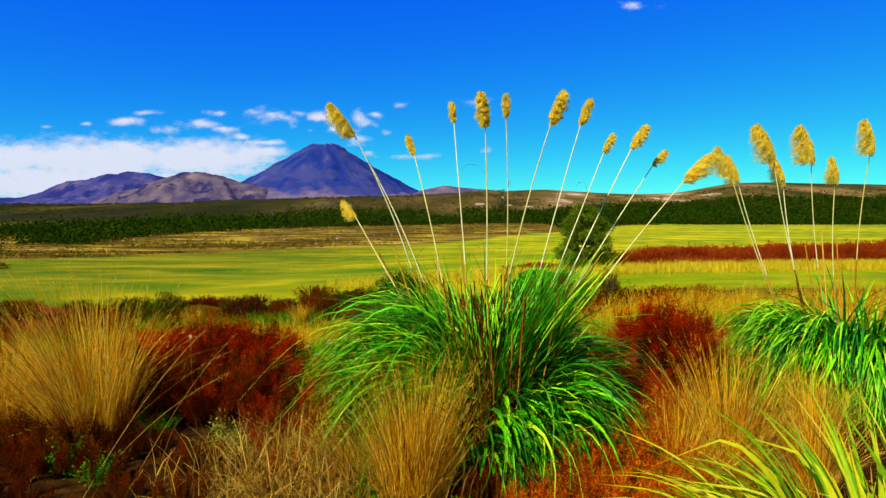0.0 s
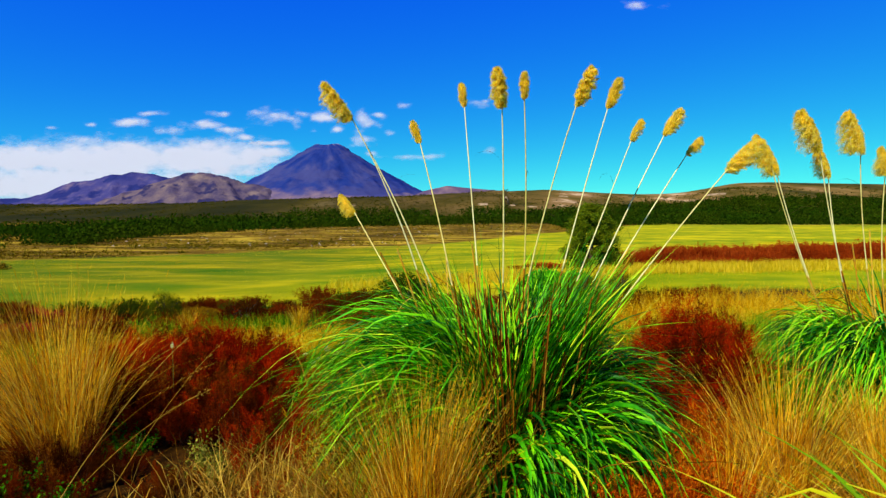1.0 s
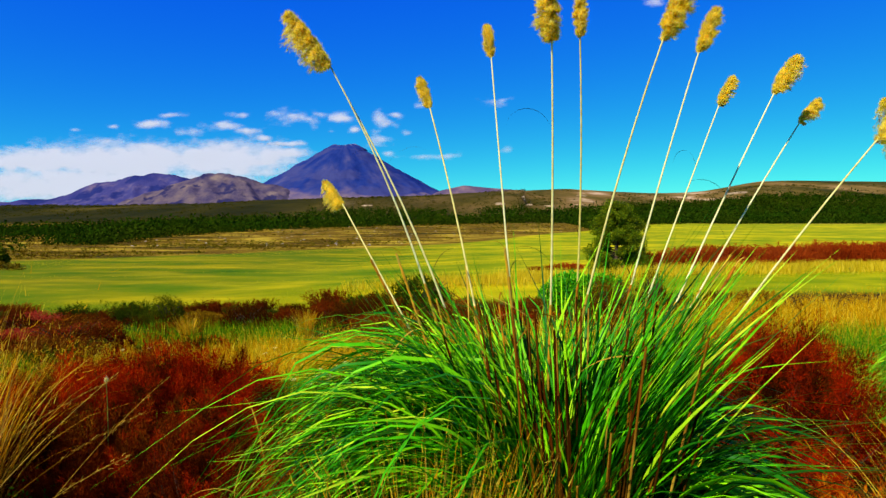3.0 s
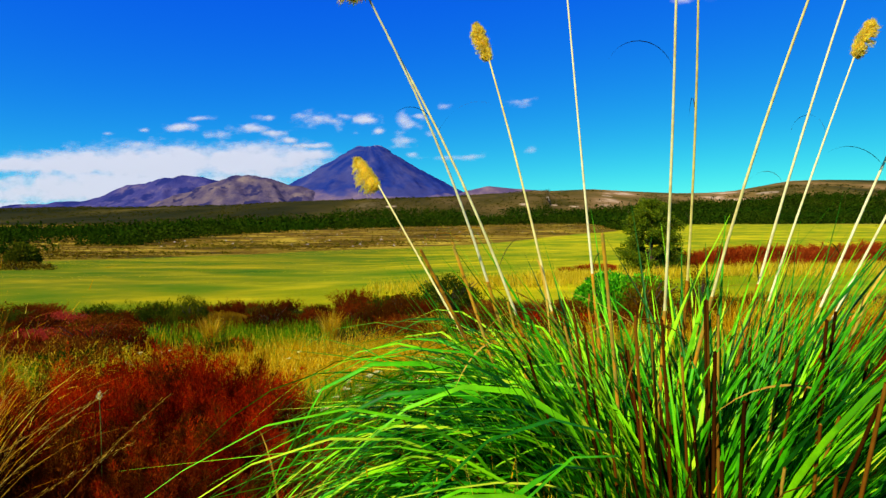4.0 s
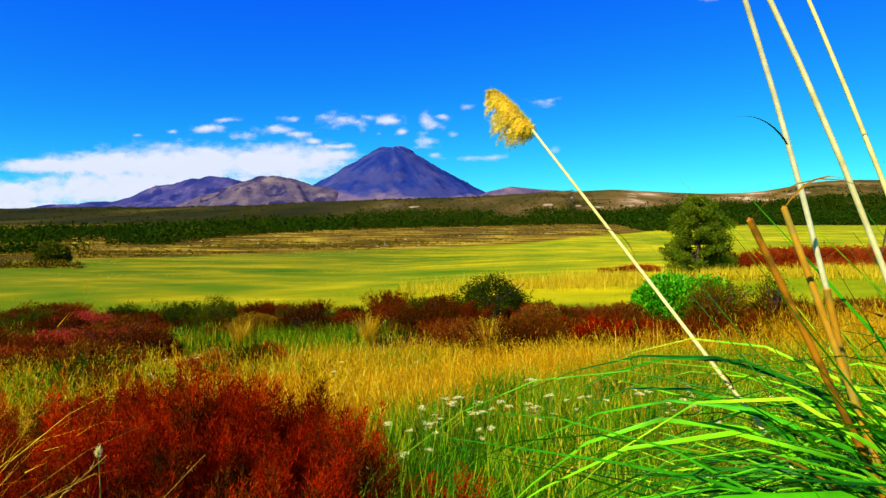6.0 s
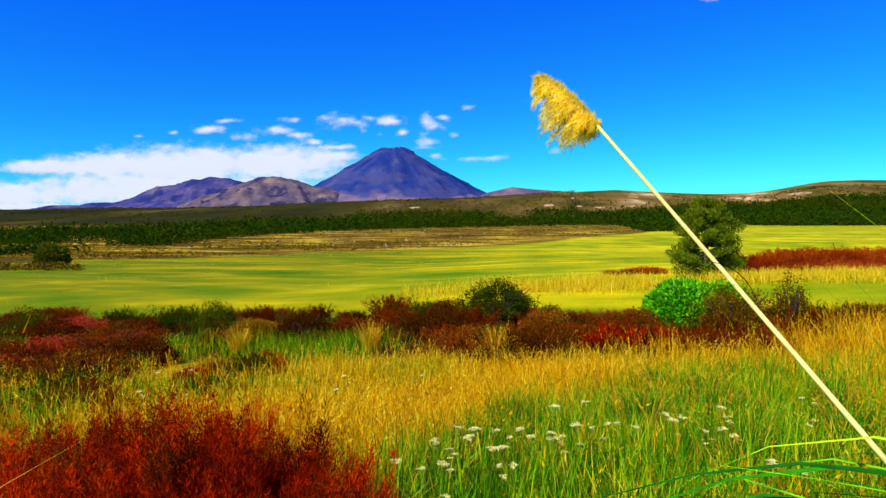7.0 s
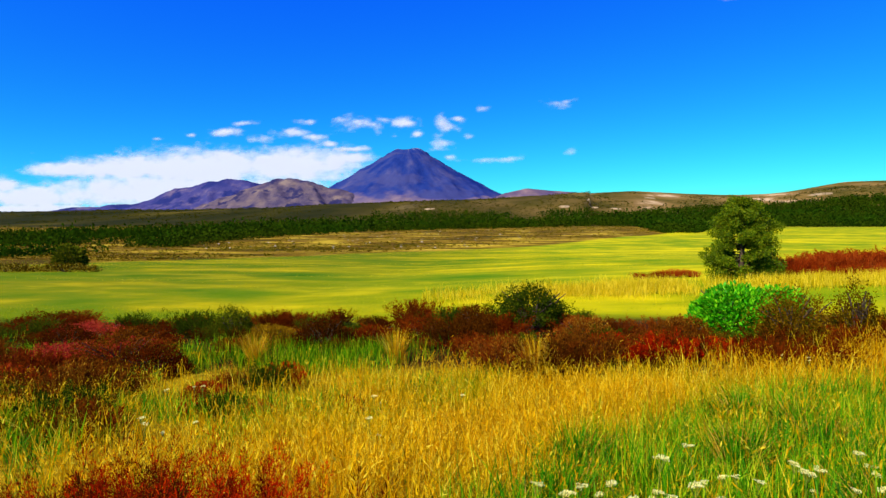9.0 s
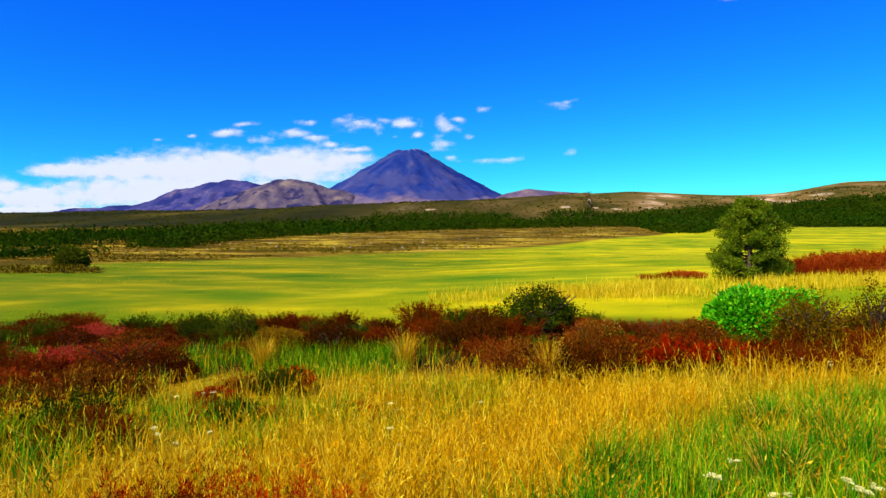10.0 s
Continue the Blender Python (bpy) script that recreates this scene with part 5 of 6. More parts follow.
tussock("pale tussock at the edge of the heather", on_land(-1.1, 12.1), 0.6, 420, 63, 0, 0, 0.26, 0.008, M_GOLD)


for k, (x, y, s) in enumerate(((0.12, 7.9, 0.42), (0.25, 8.1, 0.4), (0.67, 9.4, 0.42), (0.98, 9.1, 0.42), (0.9, 8.5, 0.4), (-0.88, 7.9, 0.4), (-1.04, 6.95, 0.38), (0.6, 7.15, 0.4), (1.5, 7.6, 0.42), (1.9, 8.6, 0.42), (-1.25, 6.6, 0.34), (1.3, 6.6, 0.42))):
    tussock("rich green grass tuft among the hay", on_land(x, y), s, 520, 140 + k, 0, 0, 0.6, 0.008, M_WEED, "green tufts")


def green_share(x, y):
    """How green the slope's grass is: fresh where the ground is damp, hay beyond a slanting line."""
    line = np.interp(y, (5.0, 6.3, 7.0, 8.0, 8.8, 9.6, 10.4, 11.5), (-1.9, -1.75, -1.6, -1.15, -0.5, 0.25, 1.2, 2.9))
    edge = step(x - line + 0.9 * (fbm(x * 1.1, y * 1.1, 3, 61) - 0.5), -0.25, 0.45)
    return edge * np.interp(y, (5.0, 8.0, 9.5, 11.5), (1.0, 0.95, 0.6, 0.3))


def build_grasses():
    rng = np.random.default_rng(70)
    # golden hay on the slope below the bank
    n = 200000
    y = 4.9 + 9.0 * rng.uniform(0, 1, n) ** 1.25
    x = rng.uniform(-1, 1, n) * (3.0 + (y - 4) * 0.95) - 0.5
    wild = np.where((x < -4.2) & (y < 12.5), 0.6, 1.0)
    inside = wild * step(y - 0.25 * np.abs(x + 0.6) * (x < -0.6) + 0.5 * (fbm(x, y, 3, 4) - 0.5), 5.2, 6.6)
    scrub = np.where(x < -2.2, 0.15 + 0.85 * step(fbm(x * 0.45, y * 0.45, 3, 14), 0.36, 0.62), 1.0)
    keep = rng.uniform(0, 1, n) < inside * (0.25 + 0.75 * scrub) * (0.45 + 0.55 * step(fbm(x * 1.7, y * 1.7, 3, 33), 0.3, 0.55))
    keep &= ~((y > 12.0 + 0.5 * (fbm(x, y * 0, 2, 6) - 0.5)) & (x < 3.4) & (rng.uniform(0, 1, n) < 0.8))
    fresh = green_share(x, y)
    keep &= rng.uniform(0, 1, n) > 0.8 * fresh
    x, y = x[keep], y[keep]
    h = rng.uniform(0.12, 0.44, len(x)) * (0.45 + 1.1 * fbm(x * 0.9, y * 0.9, 3, 8))
    h *= 1 + 0.5 * step(x, 1.5, 4.5) * step(y, 9.0, 12.0)
    grass_sheet("golden_grass", "golden hay with green patches on the slope", x, y, h, rng.uniform(0.0025, 0.005, len(x)) * np.interp(y, (5, 13), (1, 2.0)), M_GOLD, rng, 0.85, 3, 0.25)
    # greener, broader grass where the flowers stand
    n = 120000
    x = rng.uniform(-2.6, 6.5, n)
    y = rng.uniform(4.8, 11.6, n)
    keep = rng.uniform(0, 1, n) < green_share(x, y) * (0.3 + 0.7 * step(fbm(x * 1.3, y * 1.3, 3, 44), 0.35, 0.55))
    x, y = x[keep], y[keep]
    grass_sheet("green_grass", "fresh green grass with white flowers on the slope", x, y, rng.uniform(0.16, 0.46, len(x)) * (0.6 + 0.8 * fbm(x * 1.6, y * 1.6, 3, 28)), rng.uniform(0.004, 0.008, len(x)), M_GREEN, rng, 0.6, 4)
    # green between the heather farther down
    n = 52000
    x = rng.uniform(-13, -1.5, n)
    y = rng.uniform(5.8, 15.5, n)
    keep = (fbm(x * 0.7, y * 0.7, 3, 54) > 0.53) & (x < -1.5 - 0.25 * (12 - y) * (y < 12)) & (rng.uniform(0, 1, n) < 0.8)
    x, y = x[keep], y[keep]
    grass_sheet("rank_grass", "rank green grass between dark heather", x, y, rng.uniform(0.15, 0.38, len(x)), rng.uniform(0.006, 0.011, len(x)), M_GREEN, rng, 0.55, 3)
    # lush green in the hollows of the heather
    hollow = np.array([(-9.9, 13.4), (-7.3, 13.6), (-6.3, 14.0), (-5.0, 13.5), (-4.5, 13.9), (-5.6, 13.4), (-3.6, 13.6), (-5.7, 8.5), (-4.8, 12.6)])
    k = rng.integers(0, len(hollow), 2600)
    x, y = hollow[k, 0] + rng.normal(0, 0.42, len(k)), hollow[k, 1] + rng.normal(0, 0.38, len(k))
    grass_sheet("lush_grass", "lush green grass in the hollows of the heather", x, y, rng.uniform(0.2, 0.48, len(x)), rng.uniform(0.008, 0.014, len(x)), M_LUSH, rng, 0.5, 3)
    # dry litter over the soil of the bank
    n = 42000
    y = -0.5 + 7.0 * rng.uniform(0, 1, n)
    x = rng.uniform(-1, 1, n) * (2.2 + np.maximum(y, 0) * 0.9)
    bare = (x < -0.85) & (y > 1.6) & (y < 5.2) & (fbm(x * 1.4, y * 1.4, 3, 77) < 0.66)
    keep = ~bare | (rng.uniform(0, 1, n) < 0.35)
    x, y = x[keep], y[keep]
    n = len(x)
    grass_sheet("dry_litter", "matted brown litter and dead grass on the soil", x, y, rng.uniform(0.06, 0.24, n), rng.uniform(0.002, 0.005, n), M_LITTER, rng, 1.1, 3)
    n = 4200
    x, y = rng.normal(-0.66, 0.3, n), rng.normal(3.25, 0.2, n)
    grass_sheet("straw", "pale dead straw lying flat on the soil", x, y, rng.uniform(0.2, 0.5, n), rng.uniform(0.003, 0.007, n), M_DEAD, rng, 1.7, 4)


build_grasses()


def leafy_weed(label, at, size, leaves, material, seed):
    """A low weed: a loose heap of small leaves on short stems."""
    rng = np.random.default_rng(seed)
    root = thing("weed", label, "weed", at)
    n = 24
    az = rng.uniform(0, 2 * np.pi, n)
    t0 = rng.uniform(0.2, 1.1, n)
    c = arcs(np.zeros((n, 3)), az, t0, t0 + 0.3, size * rng.uniform(0.6, 1.1, n), 4)
    part("stalkwork", [ribbons(c, az, 0.004)], M_STEM, root, kind="stuff")
    k, q = rng.integers(0, n, leaves), rng.uniform(0.2, 1, leaves)
    pos = c[k, 0] * (1 - q[:, None]) + c[k, 3] * q[:, None] + rng.normal(0, size * 0.1, (leaves, 3))
    pos[:, 2] = np.abs(pos[:, 2]) + 0.01
    part("foliage", [diamonds(pos, rng.normal(size=(leaves, 3)) + np.array((0, 0, 0.7)), size * rng.uniform(0.05, 0.12, leaves), size * 0.05, rng)], material, root, kind="stuff")
    return root


for k, (x, y, s, m, label) in enumerate((
    (-2.0, 4.05, 0.26, M_WEED, "small bright green weed in dark heather"),
    (-2.25, 3.4, 0.30, M_WEED, "low green weed on the bank"),
    (-1.95, 3.25, 0.26, M_WEED, "low green weed on the bank"),
    (-0.34, 3.02, 0.32, M_WEED, "low green weed in front of the tussock"),
    (-0.2, 2.96, 0.26, M_WEED, "low green weed in front of the tussock"),
    (0.12, 2.92, 0.2, M_WEED, "low green weed in front of the tussock"),
    (-1.42, 3.75, 0.36, M_GREY, "grey-green cushion plant in dry litter"),
    (-1.25, 3.6, 0.28, M_GREY, "grey-green cushion plant in dry litter"),
    (-2.2, 4.15, 0.34, M_WEED, "dark green weed below the tussock"),
    (-0.35, 6.6, 0.36, M_WEED, "dark green weed in the grass"),
)):
    leafy_weed(label, on_land(x, y), s * 0.72, 900, m, 80 + k)


# ---- flowers ----
def flower(seed, height):
    """A white umbel on a thin branching stem."""
    rng = np.random.default_rng(seed)
    root = thing("wildflower", "white flat-topped wildflower in the green grass", "flower", (0, 0, 0), "white wildflowers")
    top = np.array((rng.normal(0, 0.03), rng.normal(0, 0.03), height))
    g = tube(bent((0, 0, -0.02), top * np.array((1, 1, 0.86)), (0.01, 0.01, 0), 6), np.linspace(0.003, 0.002, 6), 5)
    heads = []
    for k in range(rng.integers(7, 11)):
        a, q = rng.uniform(0, 2 * np.pi), math.sqrt(rng.uniform(0, 1)) * 0.026
        tip = top + np.array((math.cos(a) * q, math.sin(a) * q, rng.normal(0, 0.004)))
        g += tube(bent(top * np.array((1, 1, 0.86)), tip, (0, 0, -0.006), 4), np.full(4, 0.0012), 4)
        heads.append(tip)
    part("stem", g, M_STEM, root)
    pos, way = [], []
    for tip in heads:
        for j in range(9):
            a = j * 2.4
            pos.append(tip + np.array((math.cos(a), math.sin(a), 0)) * 0.004 * math.sqrt(j))
            way.append((math.cos(a), math.sin(a), rng.uniform(0.2, 0.6)))
    part("blossom", [diamonds(np.array(pos), np.array(way), 0.010, 0.009, rng, 0.8)], M_PETAL, root, "white blossom")
    return root


FR = np.random.default_rng(90)
blooms = [flower(91 + k, h) for k, h in enumerate((0.36, 0.42, 0.48, 0.40))]
spots = [(-1.26, 6.23), (-0.98, 6.37), (-0.65, 6.73), (-0.53, 6.55)]
for k, b in enumerate(blooms):
    b.location = on_land(*spots[k])
# drifts of flowers: middle, spread and how many
for cx, cy, spread, many in ((-1.25, 6.12, 0.07, 4), (-0.92, 6.28, 0.09, 6), (-0.58, 6.62, 0.10, 8), (-0.15, 6.95, 0.09, 6), (0.16, 7.05, 0.09, 6), (0.48, 7.28, 0.08, 4), (0.34, 6.9, 0.07, 4), (-1.38, 6.05, 0.12, 4), (-0.85, 6.85, 0.15, 4), (-3.78, 7.92, 0.15, 4), (-4.8, 9.6, 0.2, 3), (-2.4, 7.95, 0.1, 2), (-2.2, 9.2, 0.3, 3), (2.4, 12.4, 0.4, 3), (0.4, 6.2, 0.2, 4), (1.2, 7.6, 0.3, 4), (-1.2, 5.6, 0.15, 3)):
    for k in range(many):
        x, y, q = FR.normal(cx, spread), FR.normal(cy, spread), FR.uniform(0.6, 0.92)
        copy_thing(blooms[int(FR.integers(0, 4))], pose(x, y, float(land(x, y)), FR.uniform(-12, 12), FR.uniform(-12, 12), FR.uniform(0, 360)) @ Matrix.Scale(q, 4))


def seed_head(at, height):
    """A white tuft of down on a thin bare twig."""
    rng = np.random.default_rng(98)
    root = thing("seed_head", "white downy seed head above red heather", "flower", at)
    part("stem", tube(bent((0, 0, 0), (0.02, 0, height), (0.01, 0, 0), 7), np.linspace(0.003, 0.002, 7), 5), M_STEM, root)
    way = rng.normal(size=(500, 3)) + np.array((0, 0, 0.5))
    part("down", [spikes(np.array((0.02, 0, height)) + way * np.array((0.0028, 0.0028, 0.006)), way, 0.007, 0.002, rng)], M_PETAL, root, "white down")


seed_head(on_land(-2.03, 4.6), 0.62)


# ---- plumed grasses ----
def clump_leaves(lobes, total, core, length, broad, seed):
    """Arching leaves in shoots: each lobe is (azimuth, spread, share, tilt, bend, reach) in degrees and lengths."""
    rng = np.random.default_rng(seed)
    out = []
    for az0, fan, share, tilt, bend, reach in lobes:
        # the front shoots, in full sun, have the broader leaves
        stout = broad * (1.08 + 0.3 * math.cos(radians(az0 + 40)))
        for _ in range(max(1, int(total * share / 18))):
            n = 18
            a = radians(az0 + rng.uniform(-1, 1) * fan)
            q = core * math.sqrt(rng.uniform(0.05, 1))
            qa = a + rng.normal(0, 0.7)
            foot = np.array((math.cos(qa) * q, math.sin(qa) * q, -0.03))
            base = foot + rng.normal(0, 0.018, (n, 3)) * np.array((1, 1, 0))
            az = a + rng.normal(0, 0.13, n)
            t0 = np.clip(radians(tilt) * rng.uniform(0.7, 1.3) + rng.normal(0, 0.09, n), 0.01, 1.5)
            t1 = radians(bend) * rng.uniform(0.9, 1.08) * rng.uniform(0.92, 1.08, n)
            ln = length * reach * rng.uniform(0.85, 1.1) * rng.uniform(0.5, 1.0, n)
            c = crooks(base, az, t0, np.maximum(t1, t0), ln, 15, rng.uniform(0.5, 0.68) + rng.normal(0, 0.03, n), rng.uniform(0.22, 0.34))
            s = np.linspace(0, 1, 15)
            bow = rng.normal(0, 0.17, n) * ln
            # some blades are creased and hang from the fold
            fold = np.where(rng.uniform(0, 1, n) < 0.10, rng.uniform(0.5, 0.8, n), 2.0)
            past = np.clip(s[None] - fold[:, None], 0, 1)
            c[:, :, 2] -= past * ln[:, None] * rng.uniform(0.5, 1.1, n)[:, None]
            c[:, :, 0] -= np.sin(az)[:, None] * s[None] ** 1.7 * bow[:, None]
            c[:, :, 1] += np.cos(az)[:, None] * s[None] ** 1.7 * bow[:, None]
            c[:, :, 2] = np.maximum(c[:, :, 2], 0.03 * s[None])
            out.append(ribbons(c, az, stout * rng.choice((0.5, 0.7, 0.9, 1.05), n) * rng.uniform(0.013, 0.024, n), rng.normal(0, 0.45, n), 0.35))
    return out


def plume(head, tan, size, wide, seed, parent, droop=0.35, side=(-0.35, 0.1, 0.0), branches=170, per=80):
    """A feathery flower head: branchlets round the stalk's end, all set with small spikelets."""
    rng = np.random.default_rng(seed)
    tan = np.asarray(tan, float) / np.linalg.norm(tan)
    q = rng.uniform(0, 1, branches)
    bend = np.asarray(side)[None] * (q**2)[:, None] * size * 0.45
    foot = np.asarray(head)[None] + tan[None] * ((q - 0.5) * size)[:, None] + bend
    rad = rng.normal(size=(branches, 3))
    rad -= (rad @ tan)[:, None] * tan[None]
    rad /= np.linalg.norm(rad, axis=1, keepdims=True)
    ln = size * np.interp(q, (0, 0.25, 0.7, 1.0), (0.22, 0.42, 0.38, 0.14)) * rng.uniform(0.7, 1.2, branches)
    s = np.linspace(0, 1, per)[None, :, None]
    way = tan[None] * (0.75 - 0.5 * droop) + rad * wide + np.asarray(side)[None] * 0.3
    fall = np.array((0.0, 0.0, -1.0)) * droop + np.asarray(side) * 0.35
    pos = foot[:, None] + (way[:, None] * s + fall[None, None] * s**2) * ln[:, None, None]
    dirs = np.gradient(pos, axis=1)
    dirs /= np.linalg.norm(dirs, axis=2, keepdims=True) + 1e-9
    jit = rng.normal(size=pos.shape)
    pos = pos + jit * size * 0.013
    g = [spikes(pos.reshape(-1, 3), (dirs + jit * 0.38).reshape(-1, 3), size * rng.uniform(0.05, 0.085, branches * per), size * 0.013, rng)]
    part("plume", g, M_PLUME, parent, "feathery golden plume")


def plumed_grass(label, at, leaves, single, length, lobes, material, seed, heads=(), stubs=(), core=0.2, broad=1.0, tangle=None):
    """A clump of long arching leaves with tall plumed stalks and broken old ones."""
    rng = np.random.default_rng(seed)
    root = thing("plumed_grass", label, "ornamental grass", at, "plumed grasses")
    shoots = clump_leaves(lobes, leaves, core, length, broad, seed)
    rest, made = [], 0
    order = rng.permutation(len(shoots))
    for k in order:
        v, f = shoots[k]
        if made < single:
            for j in range(0, 18, 2):
                leaf = part("leaf", [(v[j * 45:(j + 1) * 45], f[:28])], material, root)
                made += 1
            keep = np.concatenate([np.arange(j * 45, j * 45 + 45) for j in range(1, 18, 2)])
            fk = np.concatenate([f[:28] + 45 * i for i in range(9)])
            rest.append((v[keep], fk))
        else:
            rest.append((v, f))
    part("foliage", rest, material, root, kind="stuff")
    n = leaves // 3
    az = rng.uniform(0, 2 * np.pi, n)
    t0 = rng.uniform(0.02, 1.2, n)
    q = core * rng.uniform(0.3, 1.1, n)
    c = arcs(np.stack([np.cos(az) * q, np.sin(az) * q, np.zeros(n)], 1), az, t0, t0 + rng.uniform(0.4, 1.7, n), length * rng.uniform(0.35, 0.85, n), 7)
    dead = [ribbons(c, az, rng.uniform(0.004, 0.011, n), rng.normal(0, 0.5, n))]
    if tangle:
        n = 420
        az = rng.uniform(0, 2 * np.pi, n)
        t0 = rng.uniform(0.3, 2.6, n)
        c = arcs(np.array(tangle) + rng.normal(0, 1, (n, 3)) * np.array((0.17, 0.17, 0.15)), az, t0, t0 + rng.uniform(0.3, 1.6, n), rng.uniform(0.15, 0.42, n), 7)
        dead.append(ribbons(c, az, rng.uniform(0.002, 0.006, n), rng.normal(0, 0.5, n)))
    part("dead_foliage", dead, M_LITTER if tangle else M_DEAD, root, "dry brown skirt of dead leaves", "stuff")
    if tangle:
        n = 130
        az, q = rng.uniform(0, 2 * np.pi, n), core * np.sqrt(rng.uniform(0, 1, n))
        t0 = rng.uniform(0.0, 0.22, n)
        c = arcs(np.stack([0.09 + np.cos(az) * q * 0.8, -0.12 + np.sin(az) * q * 0.8, np.zeros(n)], 1), az, t0, t0 + rng.uniform(0, 0.2, n), rng.uniform(0.5, 1.2, n), 5)
        part("old_stems", [g for line in c for g in tube(line, np.linspace(0.005, 0.0036, 5), 5)], M_LITTER, root, "brown upright stems of other years", "stuff")
        for _ in range(16):
            a = rng.uniform(0, 2 * np.pi)
            p = np.array((rng.normal(-0.12, 0.28), rng.normal(0.1, 0.2), rng.uniform(0.85, 1.15)))
            t0 = rng.uniform(0.3, 1.1)
            cc = arcs(p[None], [a], [t0], [t0 + rng.uniform(0.6, 2.0)], [rng.uniform(0.25, 0.6)], 12, 1.0)
            part("dry_leaf", [ribbons(cc, [a], rng.uniform(0.004, 0.008), rng.normal(0, 0.4))], M_DEAD, root, "bent straw-coloured dry leaf")
    for k, (x, y, z, fx, fy, bx, by, bz, size, wide, lean, dr) in enumerate(heads):
        foot = np.array((fx - at[0], fy - at[1], 0.0))
        head = np.array((x - at[0], y - at[1], z - at[2]))
        line = bent(foot, head, (bx, by, bz), 14)
        tan = line[-1] - line[-2]
        st = part("stalk", tube(line, np.linspace(0.0056, 0.0034, 14), 8), M_STALK, root, "pale straw flower stalk")
        part("stem_base", tube(line[:8], np.linspace(0.0074, 0.0058, 8), 8), M_STUB, st, "orange-brown lower stalk")
        if size:
            plume(head + tan / np.linalg.norm(tan) * size * 0.42, tan, size, wide, seed * 7 + k, st, dr, (lean, 0.05, 0.0))
        for q in ((0.62, 0.83), (0.72,), (0.55,), (0.66, 0.9))[k % 4]:
            p = line[int(q * 13)]
            a = rng.uniform(0, 2 * np.pi)
            cc = arcs(p[None], [a], [rng.uniform(0.2, 0.7)], [rng.uniform(1.8, 3.3)], [rng.uniform(0.12, 0.26)], 14)
            part("sheath", [ribbons(cc, [a], 0.0032, 0.4)], M_SHEATH, st, "dark dry curled leaf sheath")
    for x, y, z, fx, fy, r in stubs:
        top = np.array((x - at[0], y - at[1], z - at[2]))
        foot = np.array((fx - at[0], fy - at[1], 0.0))
        line = bent(foot, top, (0.012, 0.02, 0), 9)
        st = part("stub", tube(line, np.linspace(r * 1.15, r * 0.8, 9), 8), M_STUB, root, "orange-brown broken old stalk")
        a = rng.uniform(0, 2 * np.pi)
        cc = arcs(line[-1][None], [a], [0.6], [3.0], [rng.uniform(0.1, 0.2)], 9)
        part("sheath", [ribbons(cc, [a], 0.006, 0.3)], M_DEAD, st, "pale bent dry leaf")
    return root


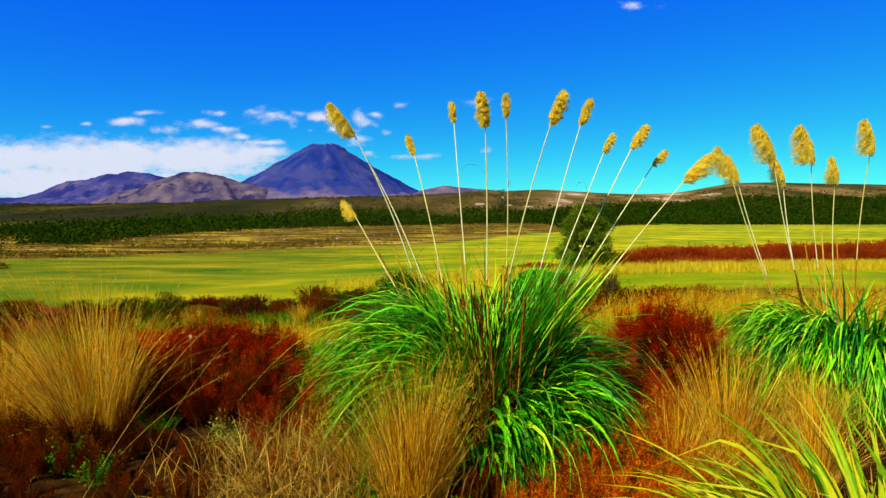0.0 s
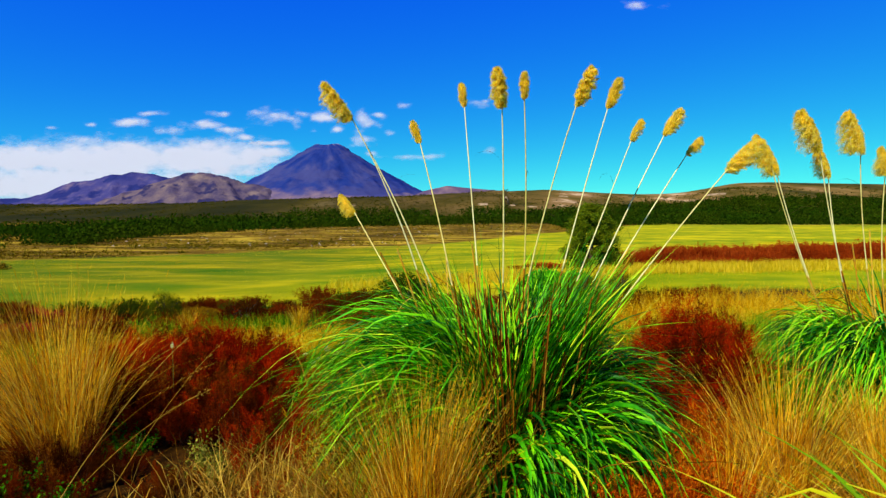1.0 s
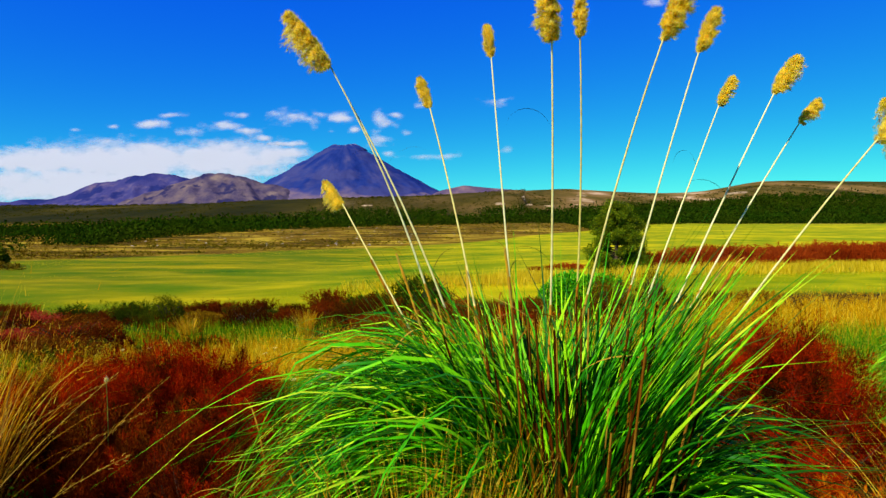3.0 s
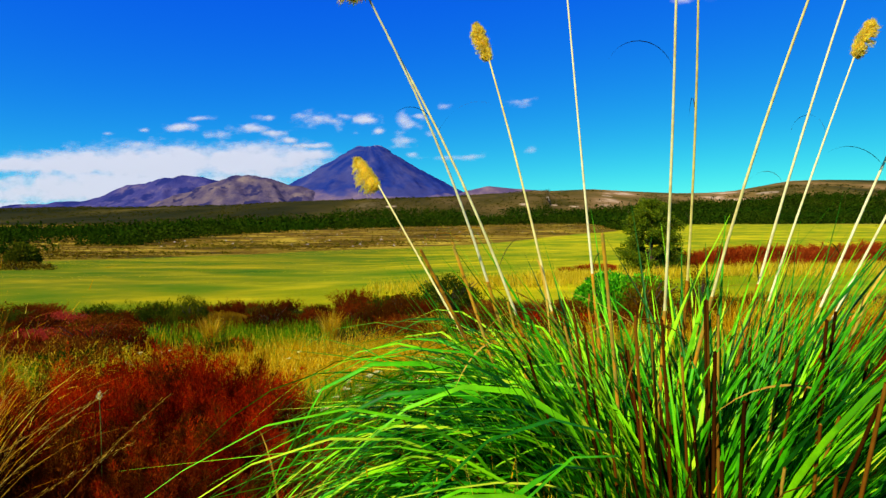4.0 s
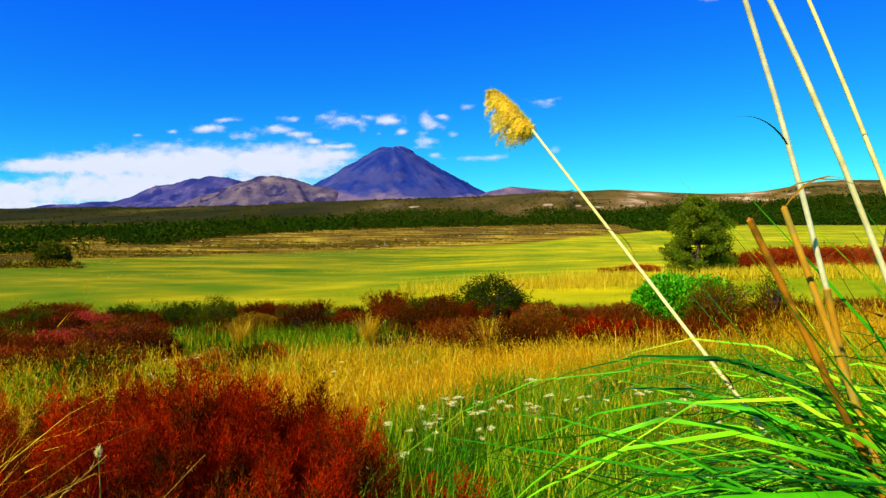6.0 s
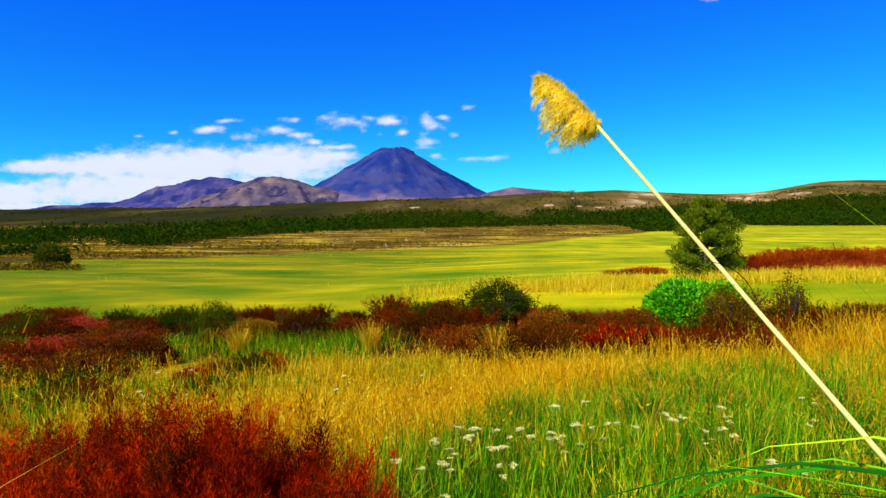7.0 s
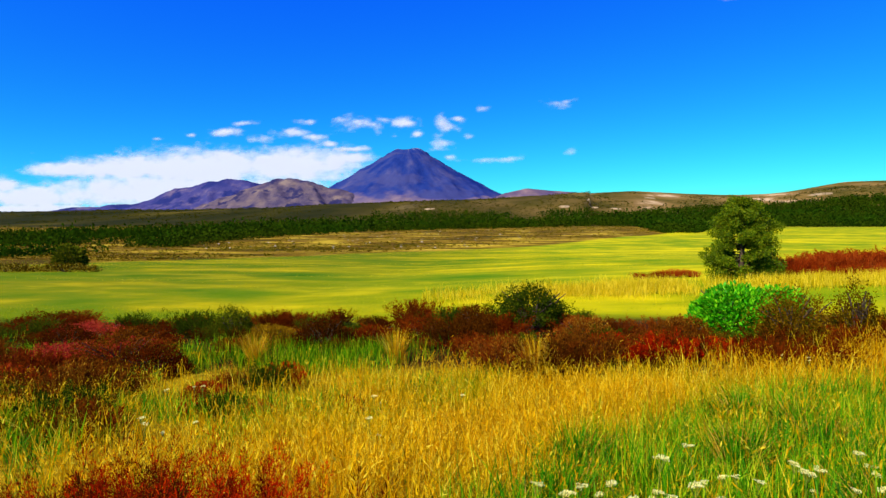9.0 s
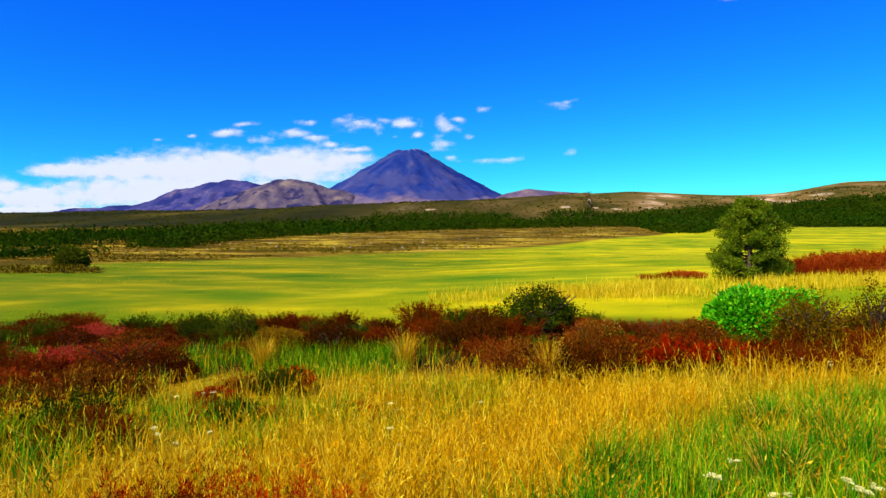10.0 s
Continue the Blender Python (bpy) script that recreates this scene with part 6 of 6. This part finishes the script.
MAIN = on_land(0.28, 3.62)
plumed_grass(
    "big green clump of arching leaves with golden plumes", MAIN, 4900, 300, 1.44,
    (
        (90, 130, 0.22, 5, 36, 1.01), (90, 130, 0.10, 11, 85, 1.0), (176, 22, 0.20, 10, 142, 1.26), (148, 20, 0.12, 10, 138, 1.22), (158, 40, 0.13, 8, 96, 1.06), (198, 12, 0.035, 16, 130, 1.1), (165, 42, 0.09, 12, 132, 1.0),
        (2, 30, 0.05, 13, 120, 1.0), (15, 45, 0.10, 6, 33, 1.06), (45, 35, 0.05, 14, 135, 1.05), (-28, 28, 0.20, 26, 160, 0.92), (-60, 20, 0.08, 24, 168, 0.76),
    ),
    M_LEAF, 101, core=0.28, broad=1.1, tangle=(-0.66, 0.0, 0.5),
    heads=(
        (-0.582, 3.858, 2.088, 0.032, 4.046, 0.089, 0.064, 0.067, 0.22, 0.42, -0.5, 0.75),
        (-0.209, 4.327, 1.999, 0.173, 3.732, 0.037, -0.003, 0.011, 0.15, 0.42, -0.15, 0.25),
        (0.084, 4.352, 2.236, 0.261, 4.009, 0.001, 0.027, -0.006, 0.15, 0.40, -0.1, 0.25),
        (0.268, 3.648, 2.110, 0.263, 3.891, 0.027, 0.017, 0.002, 0.20, 0.50, -0.2, 0.45),
        (0.427, 3.962, 2.208, 0.363, 4.109, 0.053, 0.039, 0.003, 0.15, 0.40, 0.1, 0.25),
        (0.687, 3.729, 2.130, 0.280, 3.917, -0.051, 0.035, 0.022, 0.21, 0.46, 0.2, 0.35),
        (0.957, 4.094, 2.181, 0.400, 3.992, -0.012, 0.048, 0.003, 0.18, 0.42, 0.2, 0.25),
        (1.256, 4.587, 2.044, 0.339, 3.948, 0.003, 0.049, -0.015, 0.16, 0.46, 0.25, 0.3),
        (1.376, 4.285, 2.043, 0.325, 3.786, -0.014, 0.022, 0.004, 0.19, 0.52, 0.3, 0.3),
        (1.606, 4.485, 1.938, 0.262, 3.706, -0.026, 0.029, 0.009, 0.15, 0.52, 0.3, 0.4),
        (1.651, 4.002, 1.794, 0.210, 3.597, -0.029, 0.008, 0.028, 0.25, 0.5, 0.4, 0.3),
        (-0.520, 3.917, 1.960, 0.148, 3.928, 0.093, 0.008, 0.039, 0, 0, 0, 0),
        (-0.686, 4.563, 1.547, 0.361, 3.599, -0.009, -0.023, 0.011, 0.17, 0.5, -0.35, 0.8),
    ),
    stubs=(
        (-0.409, 3.815, 1.302, 0.211, 3.800, 0.006),
        (-0.321, 3.917, 1.319, 0.099, 3.758, 0.006),
        (0.115, 3.773, 1.352, 0.256, 3.899, 0.0064),
        (1.057, 3.935, 1.267, 0.215, 3.643, 0.007),
        (1.063, 3.988, 1.311, 0.102, 3.695, 0.007),
        (0.10, 3.9, 1.12, 0.2, 3.7, 0.0045),
        (0.85, 3.8, 1.16, 0.35, 3.7, 0.005),
        (-0.15, 3.8, 1.15, 0.1, 3.75, 0.0045),
    ),
)
plumed_grass(
    "green clump of arching leaves with drooping golden plumes", on_land(3.5, 4.95), 2500, 150, 1.45,
    (
        (0, 180, 0.12, 8, 60, 0.9), (175, 35, 0.32, 18, 155, 1.08), (225, 35, 0.28, 20, 160, 1.05), (-80, 40, 0.16, 26, 160, 0.95), (100, 60, 0.12, 26, 130, 0.95),
    ),
    M_LEAF, 102, core=0.34, broad=1.2,
    heads=(
        (2.36, 4.85, 1.93, 3.25, 4.95, -0.06, 0.02, 0.04, 0.21, 0.62, -0.5, 1.03),
        (2.52, 5.05, 1.88, 3.30, 5.05, -0.06, 0.02, 0.04, 0.21, 0.62, -0.3, 1.10),
        (2.66, 4.75, 2.02, 3.35, 4.90, -0.06, 0.02, 0.04, 0.28, 0.53, -0.7, 0.80),
        (3.04, 4.87, 2.03, 3.45, 4.95, -0.06, 0.02, 0.04, 0.28, 0.62, -0.7, 0.92),
        (2.86, 4.95, 1.84, 3.30, 4.90, -0.06, 0.02, 0.04, 0.20, 0.60, -0.6, 0.92),
        (3.36, 5.04, 1.86, 3.60, 5.10, -0.06, 0.02, 0.04, 0.20, 0.60, -0.5, 0.92),
        (3.66, 5.05, 2.12, 3.75, 5.20, -0.06, 0.02, 0.04, 0.26, 0.60, -0.8, 0.92),
    ),
    stubs=((3.3, 5.1, 1.4, 3.4, 5.0, 0.007), (3.5, 5.2, 1.35, 3.5, 5.0, 0.006), (3.1, 5.0, 1.3, 3.35, 5.0, 0.006)),
)
plumed_grass("yellow-green clump of young arching leaves", on_land(1.52, 1.97), 340, 108, 1.08, ((165, 26, 0.35, 46, 104, 1.05), (140, 36, 0.40, 26, 84, 1.0), (95, 60, 0.25, 9, 50, 0.95)), M_LEAF_YELLOW, 103, broad=1.6)

# long dry stalks leaning out of the heather
DR = np.random.default_rng(120)
for x, y, dx, dy, dz in ((-1.75, 3.2, 0.15, 1.3, 0.62), (-1.95, 3.1, 0.2, 1.2, 0.7), (-1.05, 1.75, 0.35, 0.2, 0.3), (-2.2, 3.6, 0.75, 0.4, 0.62), (-2.0, 3.3, 0.6, 0.5, 0.5), (-2.6, 3.7, 0.9, 0.5, 0.72), (-1.2, 3.5, 0.5, 0.6, 0.5), (-2.9, 4.0, 0.5, 0.3, 0.95), (-3.3, 4.3, 0.35, 0.2, 1.0)):
    root = thing("dry_stalk", "long pale dry grass stalk leaning over the heather", "grass", on_land(x, y), "dry stalks")
    line = bent((0, 0, 0), (dx, dy, dz), (0, 0, 0.08), 9)
    part("stem", tube(line, np.linspace(0.0018, 0.001, 9), 5), M_DEAD, root)
    k = DR.uniform(0.6, 1, 60)
    pos = np.array([np.array([np.interp(q * 8, np.arange(9), line[:, c]) for c in range(3)]) for q in k]) + DR.normal(0, 0.006, (60, 3))
    part("ear", [spikes(pos, np.tile((dx, dy, dz), (60, 1)) + DR.normal(0, 0.25, (60, 3)), 0.022, 0.0025, DR)], M_DEAD, root, "thin seed head", "stuff")
